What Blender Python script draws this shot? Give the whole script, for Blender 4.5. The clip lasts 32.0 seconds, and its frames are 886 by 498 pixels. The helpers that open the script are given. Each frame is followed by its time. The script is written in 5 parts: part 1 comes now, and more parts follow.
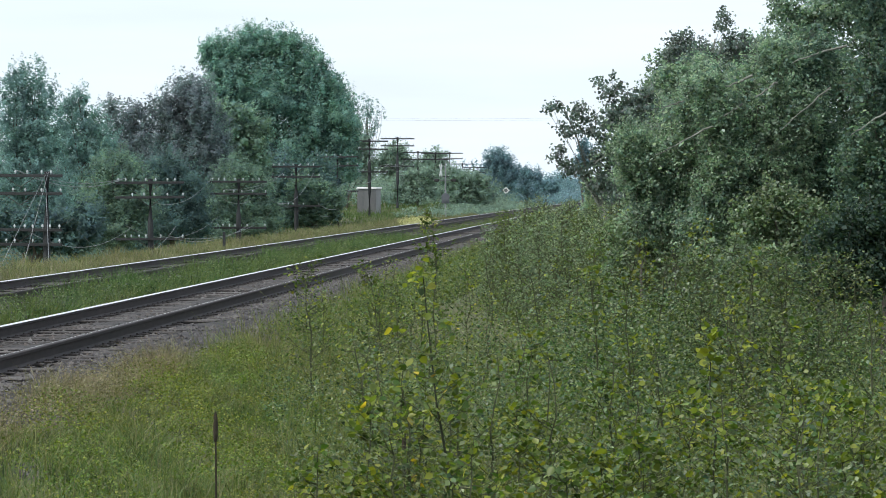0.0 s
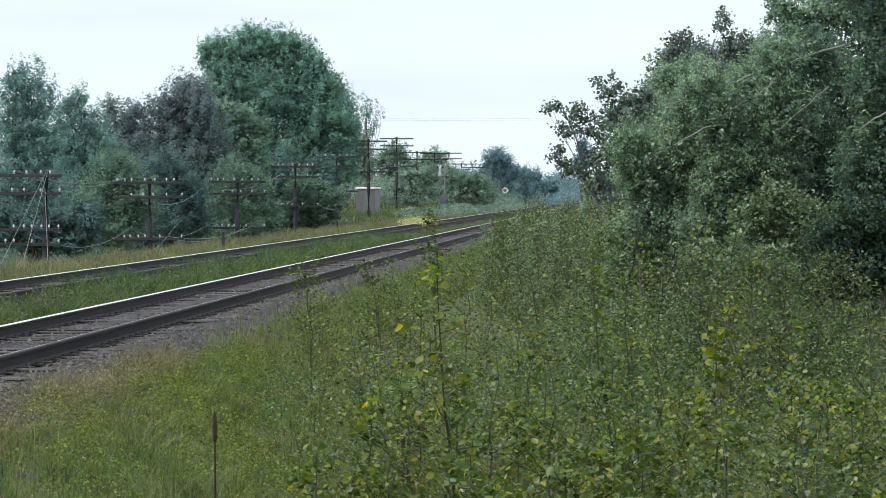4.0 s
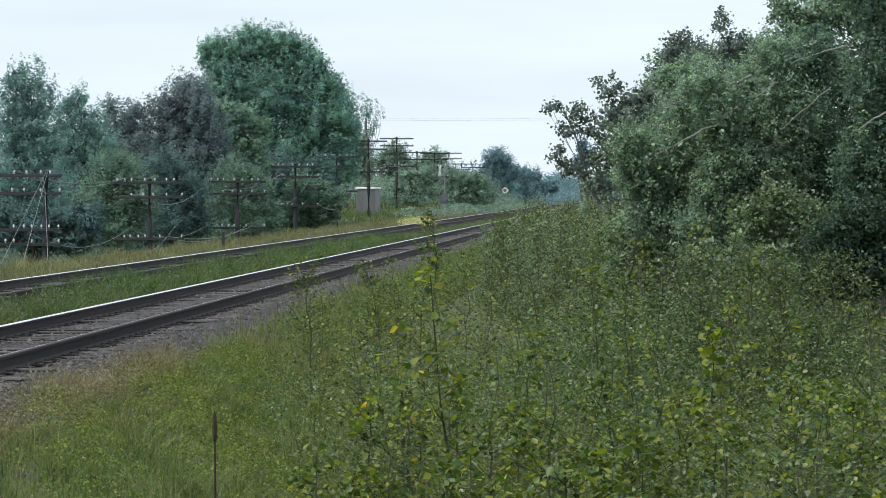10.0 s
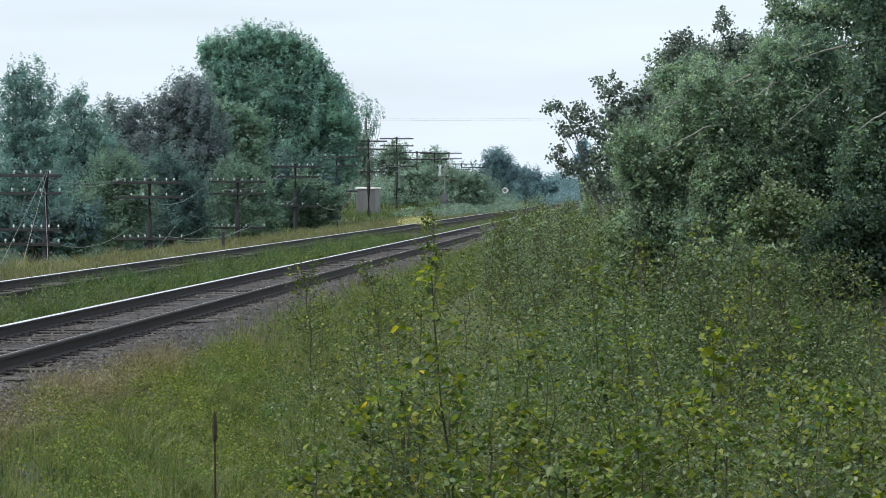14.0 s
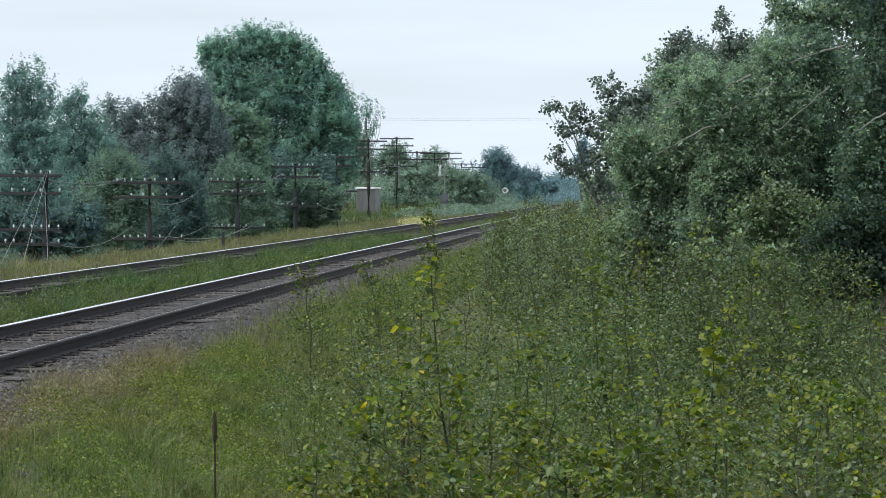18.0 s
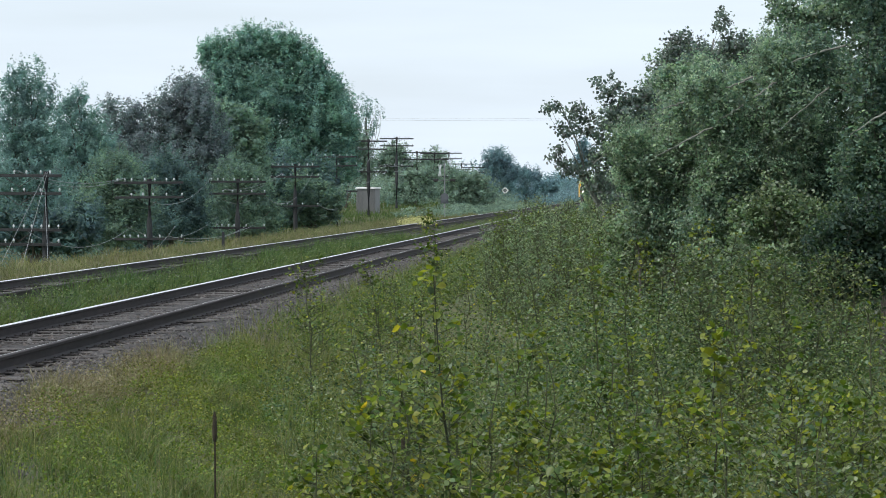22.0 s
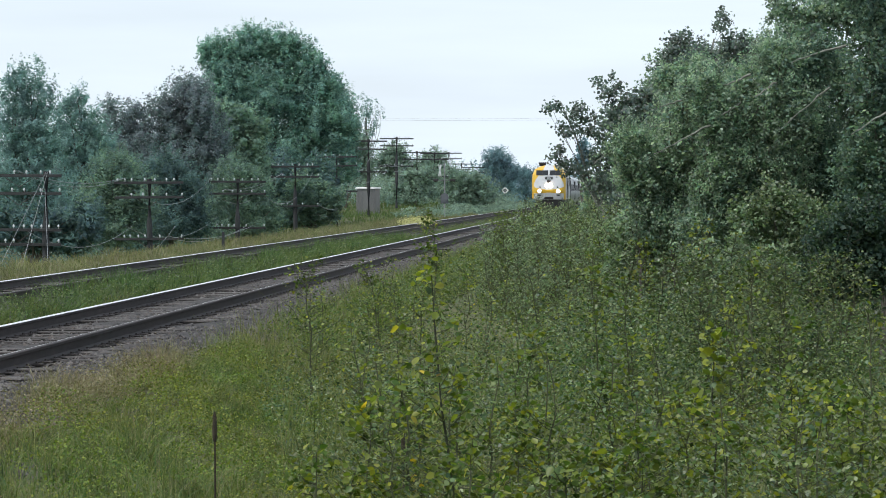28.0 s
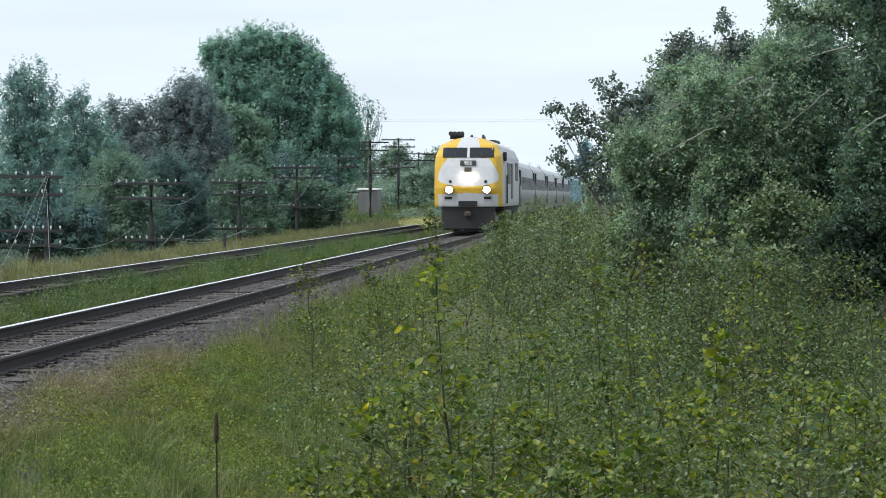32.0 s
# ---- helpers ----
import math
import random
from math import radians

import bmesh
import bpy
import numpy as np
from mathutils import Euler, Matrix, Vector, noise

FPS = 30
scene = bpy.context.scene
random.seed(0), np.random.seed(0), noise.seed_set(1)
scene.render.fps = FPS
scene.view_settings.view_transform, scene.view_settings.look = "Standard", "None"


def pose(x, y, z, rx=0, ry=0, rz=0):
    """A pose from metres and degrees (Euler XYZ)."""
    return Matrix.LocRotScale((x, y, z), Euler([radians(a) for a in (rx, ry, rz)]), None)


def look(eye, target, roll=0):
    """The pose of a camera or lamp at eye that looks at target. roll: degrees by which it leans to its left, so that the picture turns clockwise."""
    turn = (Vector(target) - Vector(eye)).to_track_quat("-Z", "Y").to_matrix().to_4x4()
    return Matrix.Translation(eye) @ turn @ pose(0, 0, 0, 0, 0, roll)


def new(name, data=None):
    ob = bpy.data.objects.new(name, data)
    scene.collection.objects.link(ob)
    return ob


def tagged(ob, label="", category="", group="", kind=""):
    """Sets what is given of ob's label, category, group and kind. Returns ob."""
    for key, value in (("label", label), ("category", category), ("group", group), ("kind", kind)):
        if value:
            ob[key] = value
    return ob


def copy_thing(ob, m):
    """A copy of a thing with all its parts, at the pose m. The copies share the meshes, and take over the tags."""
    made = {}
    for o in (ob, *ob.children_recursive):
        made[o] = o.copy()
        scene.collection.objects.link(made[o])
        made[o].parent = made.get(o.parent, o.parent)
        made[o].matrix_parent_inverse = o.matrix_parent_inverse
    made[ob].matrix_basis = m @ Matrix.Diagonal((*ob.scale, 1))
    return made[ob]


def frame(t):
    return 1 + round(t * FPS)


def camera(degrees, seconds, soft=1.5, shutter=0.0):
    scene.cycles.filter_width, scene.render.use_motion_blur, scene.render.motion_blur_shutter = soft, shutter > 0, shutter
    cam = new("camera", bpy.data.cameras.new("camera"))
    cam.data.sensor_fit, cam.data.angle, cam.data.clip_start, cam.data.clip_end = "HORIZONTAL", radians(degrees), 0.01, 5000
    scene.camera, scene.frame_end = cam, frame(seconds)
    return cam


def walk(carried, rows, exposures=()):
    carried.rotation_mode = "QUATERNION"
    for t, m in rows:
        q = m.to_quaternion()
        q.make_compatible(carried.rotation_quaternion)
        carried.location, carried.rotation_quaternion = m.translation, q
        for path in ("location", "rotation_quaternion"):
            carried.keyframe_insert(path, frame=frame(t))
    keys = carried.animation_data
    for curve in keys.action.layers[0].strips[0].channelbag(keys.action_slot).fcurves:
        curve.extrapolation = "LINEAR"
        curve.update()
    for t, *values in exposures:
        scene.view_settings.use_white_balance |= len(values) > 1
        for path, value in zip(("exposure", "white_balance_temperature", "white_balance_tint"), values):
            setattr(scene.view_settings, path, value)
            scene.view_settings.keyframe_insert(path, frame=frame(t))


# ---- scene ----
# The eye stands beside a straight double-track railway and looks along it with a long lens.
# z = 0 is the top of the rails; the near track runs along RAIL_DIR through RAIL_ORIGIN.
cam = camera(16.54, 32.0, soft=0.95)
EYE = (0.0, 0.0, 1.70)


def aim(dx, dz):
    return look(EYE, (dx, 100.0, -0.115 + dz))


CAM_ROWS = [(0.0, aim(-0.030, 0.0)), (1.0, aim(-0.020, 0.0)), (2.2, aim(0.0, 0.0)), (16.0, aim(0.0, 0.0)), (31.2, aim(0.0, 0.0)),
            (31.6, aim(-0.008, 0.004)), (32.0, aim(-0.056, 0.037))]
EXPOSURES = [(0.0, 0.22), (3.0, 0.20), (6.0, 0.13), (12.0, 0.08), (19.0, 0.02), (25.0, 0.07), (32.0, 0.1)]
walk(cam, CAM_ROWS, EXPOSURES)

# ---- light ----
world = bpy.data.worlds.new("hazy_sky")
scene.world = world
world.use_nodes = True
wn, wl = world.node_tree.nodes, world.node_tree.links
bg = wn["Background"]
sky = wn.new("ShaderNodeTexSky")
sky.sky_type = "NISHITA"
sky.sun_disc = False
SUN_EL, SUN_AZ = 54.0, -120.0         # degrees above the horizon; degrees from straight ahead towards the right
sky.sun_elevation, sky.sun_rotation = radians(SUN_EL), radians(SUN_AZ)
sky.air_density, sky.dust_density, sky.ozone_density = 1.0, 2.0, 1.0
# thin high cloud: a soft white veil over the blue
tc = wn.new("ShaderNodeTexCoord")
mp = wn.new("ShaderNodeMapping")
mp.inputs["Scale"].default_value = (3.0, 3.0, 26.0)
nz = wn.new("ShaderNodeTexNoise")
nz.inputs["Scale"].default_value, nz.inputs["Detail"].default_value = 1.6, 5.0
rp = wn.new("ShaderNodeValToRGB")
rp.color_ramp.elements[0].position, rp.color_ramp.elements[1].position = 0.3, 0.72
rp.color_ramp.elements[0].color, rp.color_ramp.elements[1].color = (0.72, 0.72, 0.72, 1), (0.95, 0.95, 0.95, 1)
mx = wn.new("ShaderNodeMix")
mx.data_type = "RGBA"
mx.inputs[7].default_value = (7.75, 8.8, 9.9, 1)
wl.new(tc.outputs["Generated"], mp.inputs["Vector"])
wl.new(mp.outputs["Vector"], nz.inputs["Vector"])
wl.new(nz.outputs["Fac"], rp.inputs["Fac"])
wl.new(rp.outputs["Color"], mx.inputs[0])
wl.new(sky.outputs["Color"], mx.inputs[6])
wl.new(mx.outputs[2], bg.inputs["Color"])
bg.inputs["Strength"].default_value = 0.112

sun = new("sun", bpy.data.lights.new("sun", "SUN"))
sun.data.energy, sun.data.angle, sun.data.color = 3.0, radians(10.0), (1.0, 0.96, 0.90)
_az, _el = radians(SUN_AZ), radians(SUN_EL)
sun.matrix_world = look((0, 0, 60), (-60 * math.sin(_az) / math.tan(_el), -60 * math.cos(_az) / math.tan(_el), 0.0))


# ---- materials ----
def node_mat(name):
    m = bpy.data.materials.new(name)
    m.use_nodes = True
    n, l = m.node_tree.nodes, m.node_tree.links
    return m, n, l, n["Principled BSDF"]


def ramp(n, stops):
    r = n.new("ShaderNodeValToRGB")
    e = r.color_ramp.elements
    while len(e) < len(stops):
        e.new(0.5)
    for k, (p, c) in enumerate(stops):
        e[k].position, e[k].color = p, (*c, 1)
    return r


def leaf_mat(name, cols, glow=0.35, rough=0.5, spec=0.38, through_tint=(1.25, 1.3, 0.55), clump=6.0):
    """Leaves: each leaf takes its own tint; some light comes through."""
    m, n, l, b = node_mat(name)
    g = n.new("ShaderNodeNewGeometry")
    stops = [(i / max(1, len(cols) - 1), c) for i, c in enumerate(cols)]
    r = ramp(n, stops)
    l.new(g.outputs["Random Per Island"], r.inputs["Fac"])
    t = n.new("ShaderNodeTexCoord")
    z = n.new("ShaderNodeTexNoise")
    z.inputs["Scale"].default_value, z.inputs["Detail"].default_value = 0.9, 3
    l.new(t.outputs["Object"], z.inputs["Vector"])
    h = n.new("ShaderNodeHueSaturation")
    v = n.new("ShaderNodeMapRange")
    v.inputs[3].default_value, v.inputs[4].default_value = 0.7, 1.3
    l.new(z.outputs["Fac"], v.inputs[0])
    # every shoot has its own tone
    z3 = n.new("ShaderNodeTexNoise")
    z3.inputs["Scale"].default_value, z3.inputs["Detail"].default_value = clump, 1.5
    l.new(t.outputs["Object"], z3.inputs["Vector"])
    v3 = n.new("ShaderNodeMapRange")
    v3.inputs[1].default_value, v3.inputs[2].default_value = 0.34, 0.68
    v3.inputs[3].default_value, v3.inputs[4].default_value = 0.55, 1.5
    l.new(z3.outputs["Fac"], v3.inputs[0])
    mv = n.new("ShaderNodeMath")
    mv.operation = "MULTIPLY"
    l.new(v.outputs[0], mv.inputs[0])
    l.new(v3.outputs[0], mv.inputs[1])
    l.new(mv.outputs[0], h.inputs["Value"])
    z2 = n.new("ShaderNodeTexNoise")
    z2.inputs["Scale"].default_value, z2.inputs["Detail"].default_value = 0.55, 2
    l.new(t.outputs["Object"], z2.inputs["Vector"])
    hu = n.new("ShaderNodeMapRange")
    hu.inputs[1].default_value, hu.inputs[2].default_value = 0.3, 0.7
    hu.inputs[3].default_value, hu.inputs[4].default_value = 0.465, 0.53
    l.new(z2.outputs["Fac"], hu.inputs[0])
    l.new(hu.outputs[0], h.inputs["Hue"])
    l.new(r.outputs["Color"], h.inputs["Color"])
    l.new(h.outputs["Color"], b.inputs["Base Color"])
    b.inputs["Roughness"].default_value = rough
    b.inputs["Specular IOR Level"].default_value = spec
    tr = n.new("ShaderNodeBsdfTranslucent")
    w = n.new("ShaderNodeMix")
    w.data_type, w.blend_type = "RGBA", "MULTIPLY"
    w.inputs[0].default_value = 1.0
    w.inputs[7].default_value = (*through_tint, 1)
    l.new(h.outputs["Color"], w.inputs[6])
    l.new(w.outputs[2], tr.inputs["Color"])
    ms = n.new("ShaderNodeMixShader")
    ms.inputs[0].default_value = glow
    l.new(b.outputs[0], ms.inputs[1])
    l.new(tr.outputs[0], ms.inputs[2])
    l.new(ms.outputs[0], n["Material Output"].inputs["Surface"])
    return m


def surf_mat(name, c1, c2, scale=6.0, rough=0.8, metal=0.0, bump=0.3, stretch=(1, 1, 1), rnd=0.0, fine=8.0, spec=0.4):
    """A solid surface with variation at two scales and a fine relief."""
    m, n, l, b = node_mat(name)
    t = n.new("ShaderNodeTexCoord")
    p = n.new("ShaderNodeMapping")
    p.inputs["Scale"].default_value = stretch
    l.new(t.outputs["Object"], p.inputs["Vector"])
    a = n.new("ShaderNodeTexNoise")
    a.inputs["Scale"].default_value, a.inputs["Detail"].default_value = scale, 4
    f = n.new("ShaderNodeTexNoise")
    f.inputs["Scale"].default_value, f.inputs["Detail"].default_value = scale * fine, 3
    l.new(p.outputs[0], a.inputs["Vector"])
    l.new(p.outputs[0], f.inputs["Vector"])
    s = n.new("ShaderNodeMath")
    s.operation = "ADD"
    l.new(a.outputs["Fac"], s.inputs[0])
    l.new(f.outputs["Fac"], s.inputs[1])
    r = ramp(n, [(0.35, c1), (0.68, c2)])
    d = n.new("ShaderNodeMath")
    d.operation = "MULTIPLY"
    d.inputs[1].default_value = 0.5
    l.new(s.outputs[0], d.inputs[0])
    l.new(d.outputs[0], r.inputs["Fac"])
    h = n.new("ShaderNodeHueSaturation")
    l.new(r.outputs["Color"], h.inputs["Color"])
    if rnd:
        o = n.new("ShaderNodeObjectInfo")
        q = n.new("ShaderNodeMapRange")
        q.inputs[3].default_value, q.inputs[4].default_value = 1 - rnd, 1 + rnd
        l.new(o.outputs["Random"], q.inputs[0])
        l.new(q.outputs[0], h.inputs["Value"])
    l.new(h.outputs["Color"], b.inputs["Base Color"])
    b.inputs["Roughness"].default_value, b.inputs["Metallic"].default_value = rough, metal
    b.inputs["Specular IOR Level"].default_value = spec
    if bump:
        u = n.new("ShaderNodeBump")
        u.inputs["Strength"].default_value, u.inputs["Distance"].default_value = bump, 0.02
        l.new(f.outputs["Fac"], u.inputs["Height"])
        l.new(u.outputs[0], b.inputs["Normal"])
    return m


def island_mat(name, cols, rough=0.9):
    m, n, l, b = node_mat(name)
    g = n.new("ShaderNodeNewGeometry")
    r = ramp(n, [(i / (len(cols) - 1), c) for i, c in enumerate(cols)])
    l.new(g.outputs["Random Per Island"], r.inputs["Fac"])
    l.new(r.outputs["Color"], b.inputs["Base Color"])
    b.inputs["Roughness"].default_value = rough
    return m


def glow_mat(name, color, strength):
    m, n, l, b = node_mat(name)
    b.inputs["Base Color"].default_value = (*color, 1)
    b.inputs["Emission Color"].default_value = (*color, 1)
    b.inputs["Emission Strength"].default_value = strength
    return m


M_GROUND = surf_mat("meadow_soil", (0.05, 0.062, 0.02), (0.115, 0.11, 0.045), 0.35, 0.95, 0, 0.6, fine=14)
M_BALLAST = surf_mat("ballast", (0.014, 0.013, 0.014), (0.066, 0.060, 0.058), 5.0, 0.9, 0, 1.0, fine=5)
M_STONE = island_mat("crushed_stone", [(0.014, 0.013, 0.015), (0.05, 0.047, 0.048), (0.145, 0.138, 0.135), (0.075, 0.060, 0.052), (0.028, 0.026, 0.028)])
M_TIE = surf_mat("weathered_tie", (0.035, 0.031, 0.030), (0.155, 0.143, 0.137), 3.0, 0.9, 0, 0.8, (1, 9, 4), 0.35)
# creosote-dark sides that also carry the shadow below the tie tops
M_TIESIDE = surf_mat("shaded_creosote_tie_side", (0.010, 0.009, 0.009), (0.035, 0.031, 0.029), 4.0, 0.9, 0, 0.6, (1, 9, 4), 0.2)
M_RAILSIDE = surf_mat("rusty_rail", (0.017, 0.013, 0.014), (0.042, 0.030, 0.029), 2.0, 0.75, 0.0, 0.3, (1, 0.2, 1))
M_RAILHEAD = surf_mat("polished_rail_head", (0.80, 0.80, 0.80), (0.90, 0.90, 0.89), 1.5, 0.55, 1.0, 0.0, (1, 0.1, 1))
M_PLATE = surf_mat("rusty_plate", (0.04, 0.035, 0.034), (0.10, 0.082, 0.076), 6, 0.8, 0.2)
M_POLE = surf_mat("grey_pole_wood", (0.020, 0.023, 0.026), (0.055, 0.058, 0.060), 2.0, 0.9, 0, 0.6, (5, 5, 0.4), 0.15)
M_ARM = surf_mat("crossarm_wood", (0.018, 0.020, 0.022), (0.050, 0.052, 0.053), 3.0, 0.9, 0, 0.5, (0.6, 5, 5), 0.15)
M_CABLE = surf_mat("power_cable", (0.50, 0.52, 0.54), (0.62, 0.64, 0.66), 3.0, 0.5, 0.6, 0)
M_WIRE = surf_mat("line_wire", (0.22, 0.24, 0.25), (0.34, 0.36, 0.37), 3.0, 0.5, 0.6, 0)
M_BARK = surf_mat("grey_bark", (0.06, 0.055, 0.045), (0.17, 0.155, 0.13), 3.0, 0.9, 0, 0.8, (3, 3, 0.7))
M_ASPENBARK = surf_mat("aspen_bark", (0.10, 0.105, 0.085), (0.27, 0.28, 0.24), 2.0, 0.8, 0, 0.4, (1, 1, 3))
M_STEM = surf_mat("green_stem", (0.034, 0.044, 0.020), (0.085, 0.092, 0.042), 8, 0.8, 0, 0)
M_DARKSTEM = surf_mat("dark_sapling_stem", (0.014, 0.020, 0.010), (0.045, 0.052, 0.024), 8, 0.8, 0, 0)
M_WHITE = surf_mat("white_paint", (0.70, 0.71, 0.71), (0.80, 0.80, 0.79), 1.2, 0.35, 0.0, 0.03)
M_GALV = surf_mat("galvanised_mast", (0.26, 0.27, 0.28), (0.36, 0.37, 0.38), 2.0, 0.5, 0.3, 0.03)
M_BLACK = surf_mat("black_paint", (0.018, 0.018, 0.019), (0.035, 0.034, 0.033), 2.0, 0.5, 0, 0.1)
M_ALU = surf_mat("aluminium_sheet", (0.15, 0.15, 0.155), (0.23, 0.23, 0.235), 1.0, 0.45, 0.55, 0.05, (4, 4, 0.5))

m_, n_, l_, b_ = node_mat("pale_insulator_glass")
b_.inputs["Base Color"].default_value = (0.60, 0.66, 0.67, 1)
b_.inputs["Roughness"].default_value = 0.12
b_.inputs["Transmission Weight"].default_value = 0.25
M_INSUL = m_

# down to L_FAR, distance haze is mixed into the leaf colours: paler, bluer
L_MAPLE = leaf_mat("hazed_maple_leaf", [(0.151, 0.280, 0.275), (0.186, 0.327, 0.305), (0.252, 0.381, 0.305), (0.191, 0.340, 0.321)], 0.56, 0.7, 0.12, (1.1, 1.2, 0.95), clump=1.7)
L_WILLOW = leaf_mat("haze_grey_leaf", [(0.158, 0.265, 0.286), (0.190, 0.308, 0.315), (0.230, 0.351, 0.334), (0.176, 0.290, 0.295)], 0.56, 0.7, 0.12, (1.1, 1.2, 0.95), clump=1.7)
L_BRONZE = leaf_mat("hazed_bronze_leaf", [(0.160, 0.209, 0.248), (0.199, 0.224, 0.254), (0.170, 0.255, 0.264), (0.228, 0.245, 0.271)], 0.50, 0.7, 0.12, (1.1, 1.2, 0.95), clump=1.7)
L_LIME = leaf_mat("hazed_light_green_leaf", [(0.122, 0.200, 0.201), (0.157, 0.247, 0.218), (0.211, 0.299, 0.224), (0.137, 0.215, 0.212)], 0.54, 0.65, 0.18, (1.15, 1.22, 0.85), clump=1.7)
# darker bush leaf: shade below the trees is put into the colour
L_SHADEBUSH = leaf_mat("shade_dark_bush_leaf", [(0.082, 0.149, 0.177), (0.102, 0.177, 0.191), (0.136, 0.206, 0.189), (0.092, 0.160, 0.183)], 0.50, 0.7, 0.15, (1.15, 1.2, 0.85), clump=1.7)
# lighter maple green for the tree that makes the crown's pale patch
L_PALEPATCH = leaf_mat("pale_patch_leaf", [(0.176, 0.290, 0.284), (0.211, 0.325, 0.289), (0.260, 0.360, 0.278), (0.191, 0.305, 0.294)], 0.56, 0.7, 0.15, (1.15, 1.2, 0.85), clump=1.7)
L_FAR = leaf_mat("hazed_far_leaf", [(0.171, 0.255, 0.237), (0.211, 0.300, 0.259), (0.257, 0.335, 0.270), (0.186, 0.275, 0.262)], 0.5, 0.7, 0.12, (1.12, 1.2, 0.9), clump=1.7)
# aspen green shifted towards blue for the haze over the thicket
L_ASPEN = leaf_mat("aspen_leaf", [(0.083, 0.148, 0.130), (0.157, 0.248, 0.207), (0.221, 0.322, 0.242), (0.274, 0.355, 0.281), (0.353, 0.415, 0.358)], 0.54, 0.42, 0.3, (1.18, 1.25, 0.8))
# aspen leaf with the thicket's shade put into its colour
L_SHADEASPEN = leaf_mat("shade_dark_aspen_leaf", [(0.063, 0.118, 0.112), (0.099, 0.170, 0.146), (0.141, 0.212, 0.168), (0.180, 0.245, 0.199)], 0.52, 0.45, 0.26, (1.18, 1.25, 0.75))
# pale stops paint the highlights and glints on these leaves
L_GLINTLEAF = leaf_mat("glint_pale_leaf", [(0.072, 0.128, 0.086), (0.150, 0.232, 0.148), (0.205, 0.290, 0.180), (0.185, 0.230, 0.160), (0.310, 0.375, 0.270)], 0.48, 0.42, 0.34, (1.2, 1.28, 0.7))
# leaves seen against the sky: their silhouette shade is in the colour
L_SILHOUETTE = leaf_mat("silhouette_grey_aspen_leaf", [(0.085, 0.130, 0.125), (0.125, 0.175, 0.160), (0.175, 0.225, 0.205), (0.165, 0.165, 0.180)], 0.42, 0.4, 0.35, (1.15, 1.2, 0.8))
# the palest stop paints sky glints on glossy leaves into the ramp
L_SHRUB = leaf_mat("shrub_leaf", [(0.021, 0.048, 0.025), (0.052, 0.102, 0.047), (0.094, 0.152, 0.063), (0.141, 0.188, 0.082), (0.202, 0.240, 0.132)], 0.4, 0.4, 0.36, (1.25, 1.3, 0.6))
L_SUCKER = leaf_mat("sucker_leaf", [(0.037, 0.078, 0.018), (0.063, 0.112, 0.024), (0.099, 0.147, 0.028), (0.154, 0.193, 0.044)], 0.42, 0.42, 0.28)
L_YELLOW = leaf_mat("yellow_green_leaf", [(0.127, 0.182, 0.026), (0.180, 0.222, 0.033), (0.255, 0.274, 0.037), (0.116, 0.177, 0.033)], 0.45, 0.4)
L_GOLD = leaf_mat("yellowed_leaf", [(0.42, 0.38, 0.04), (0.5, 0.43, 0.05), (0.5, 0.34, 0.04)], 0.45, 0.45)
# farthest leaves: blue of the haze painted into the green
L_HAZEBLUE = leaf_mat("haze_blue_leaf", [(0.150, 0.245, 0.289), (0.180, 0.282, 0.320), (0.215, 0.318, 0.336)], 0.5, 0.7, 0.12, through_tint=(1.05, 1.15, 1.05), clump=1.7)
# near-black green: deep shade under the aspens is put into the colour
L_SHADESHRUB = leaf_mat("shade_dark_green_leaf", [(0.026, 0.052, 0.044), (0.042, 0.076, 0.060), (0.062, 0.098, 0.070)], 0.4, 0.5, 0.2)
L_HERB = leaf_mat("meadow_herb_leaf", [(0.070, 0.115, 0.020), (0.108, 0.160, 0.026), (0.158, 0.195, 0.033), (0.215, 0.228, 0.055)], 0.38, 0.5, 0.3)
L_GRASS = leaf_mat("green_grass", [(0.075, 0.115, 0.03), (0.11, 0.15, 0.042), (0.155, 0.18, 0.065), (0.21, 0.205, 0.105)], 0.35, 0.6, clump=3.5)
L_GRASS2 = leaf_mat("lush_grass", [(0.048, 0.09, 0.03), (0.072, 0.122, 0.038), (0.10, 0.148, 0.05)], 0.35, 0.6, clump=3.5)
L_VERGE = leaf_mat("verge_grass_blade", [(0.175, 0.165, 0.115), (0.230, 0.210, 0.155), (0.155, 0.165, 0.095), (0.255, 0.235, 0.172)], 0.3, 0.75, 0.2, clump=1.2)
L_CREAM = leaf_mat("cream_flower", [(0.42, 0.42, 0.24), (0.52, 0.50, 0.31), (0.33, 0.36, 0.17)], 0.4, 0.7, 0.2)
L_SWARD = leaf_mat("verge_sward_blade", [(0.105, 0.130, 0.062), (0.140, 0.158, 0.075), (0.180, 0.185, 0.100), (0.120, 0.150, 0.070)], 0.33, 0.7, 0.2, clump=1.2)
L_STRAW = leaf_mat("dry_grass", [(0.168, 0.145, 0.095), (0.225, 0.192, 0.135), (0.150, 0.158, 0.080), (0.265, 0.230, 0.165)], 0.3, 0.75, 0.2)
M_SEED = surf_mat("dead_seed_spike", (0.025, 0.02, 0.014), (0.07, 0.055, 0.035), 40, 0.95, 0, 0.8)


# ---- helpers for meshes ----
def part(name, bm, material, parent, label=""):
    """One mesh object under a thing or under a part."""
    me = bpy.data.meshes.new(name)
    bm.to_mesh(me)
    bm.free()
    return mesh_part(name, me, material, parent, label)


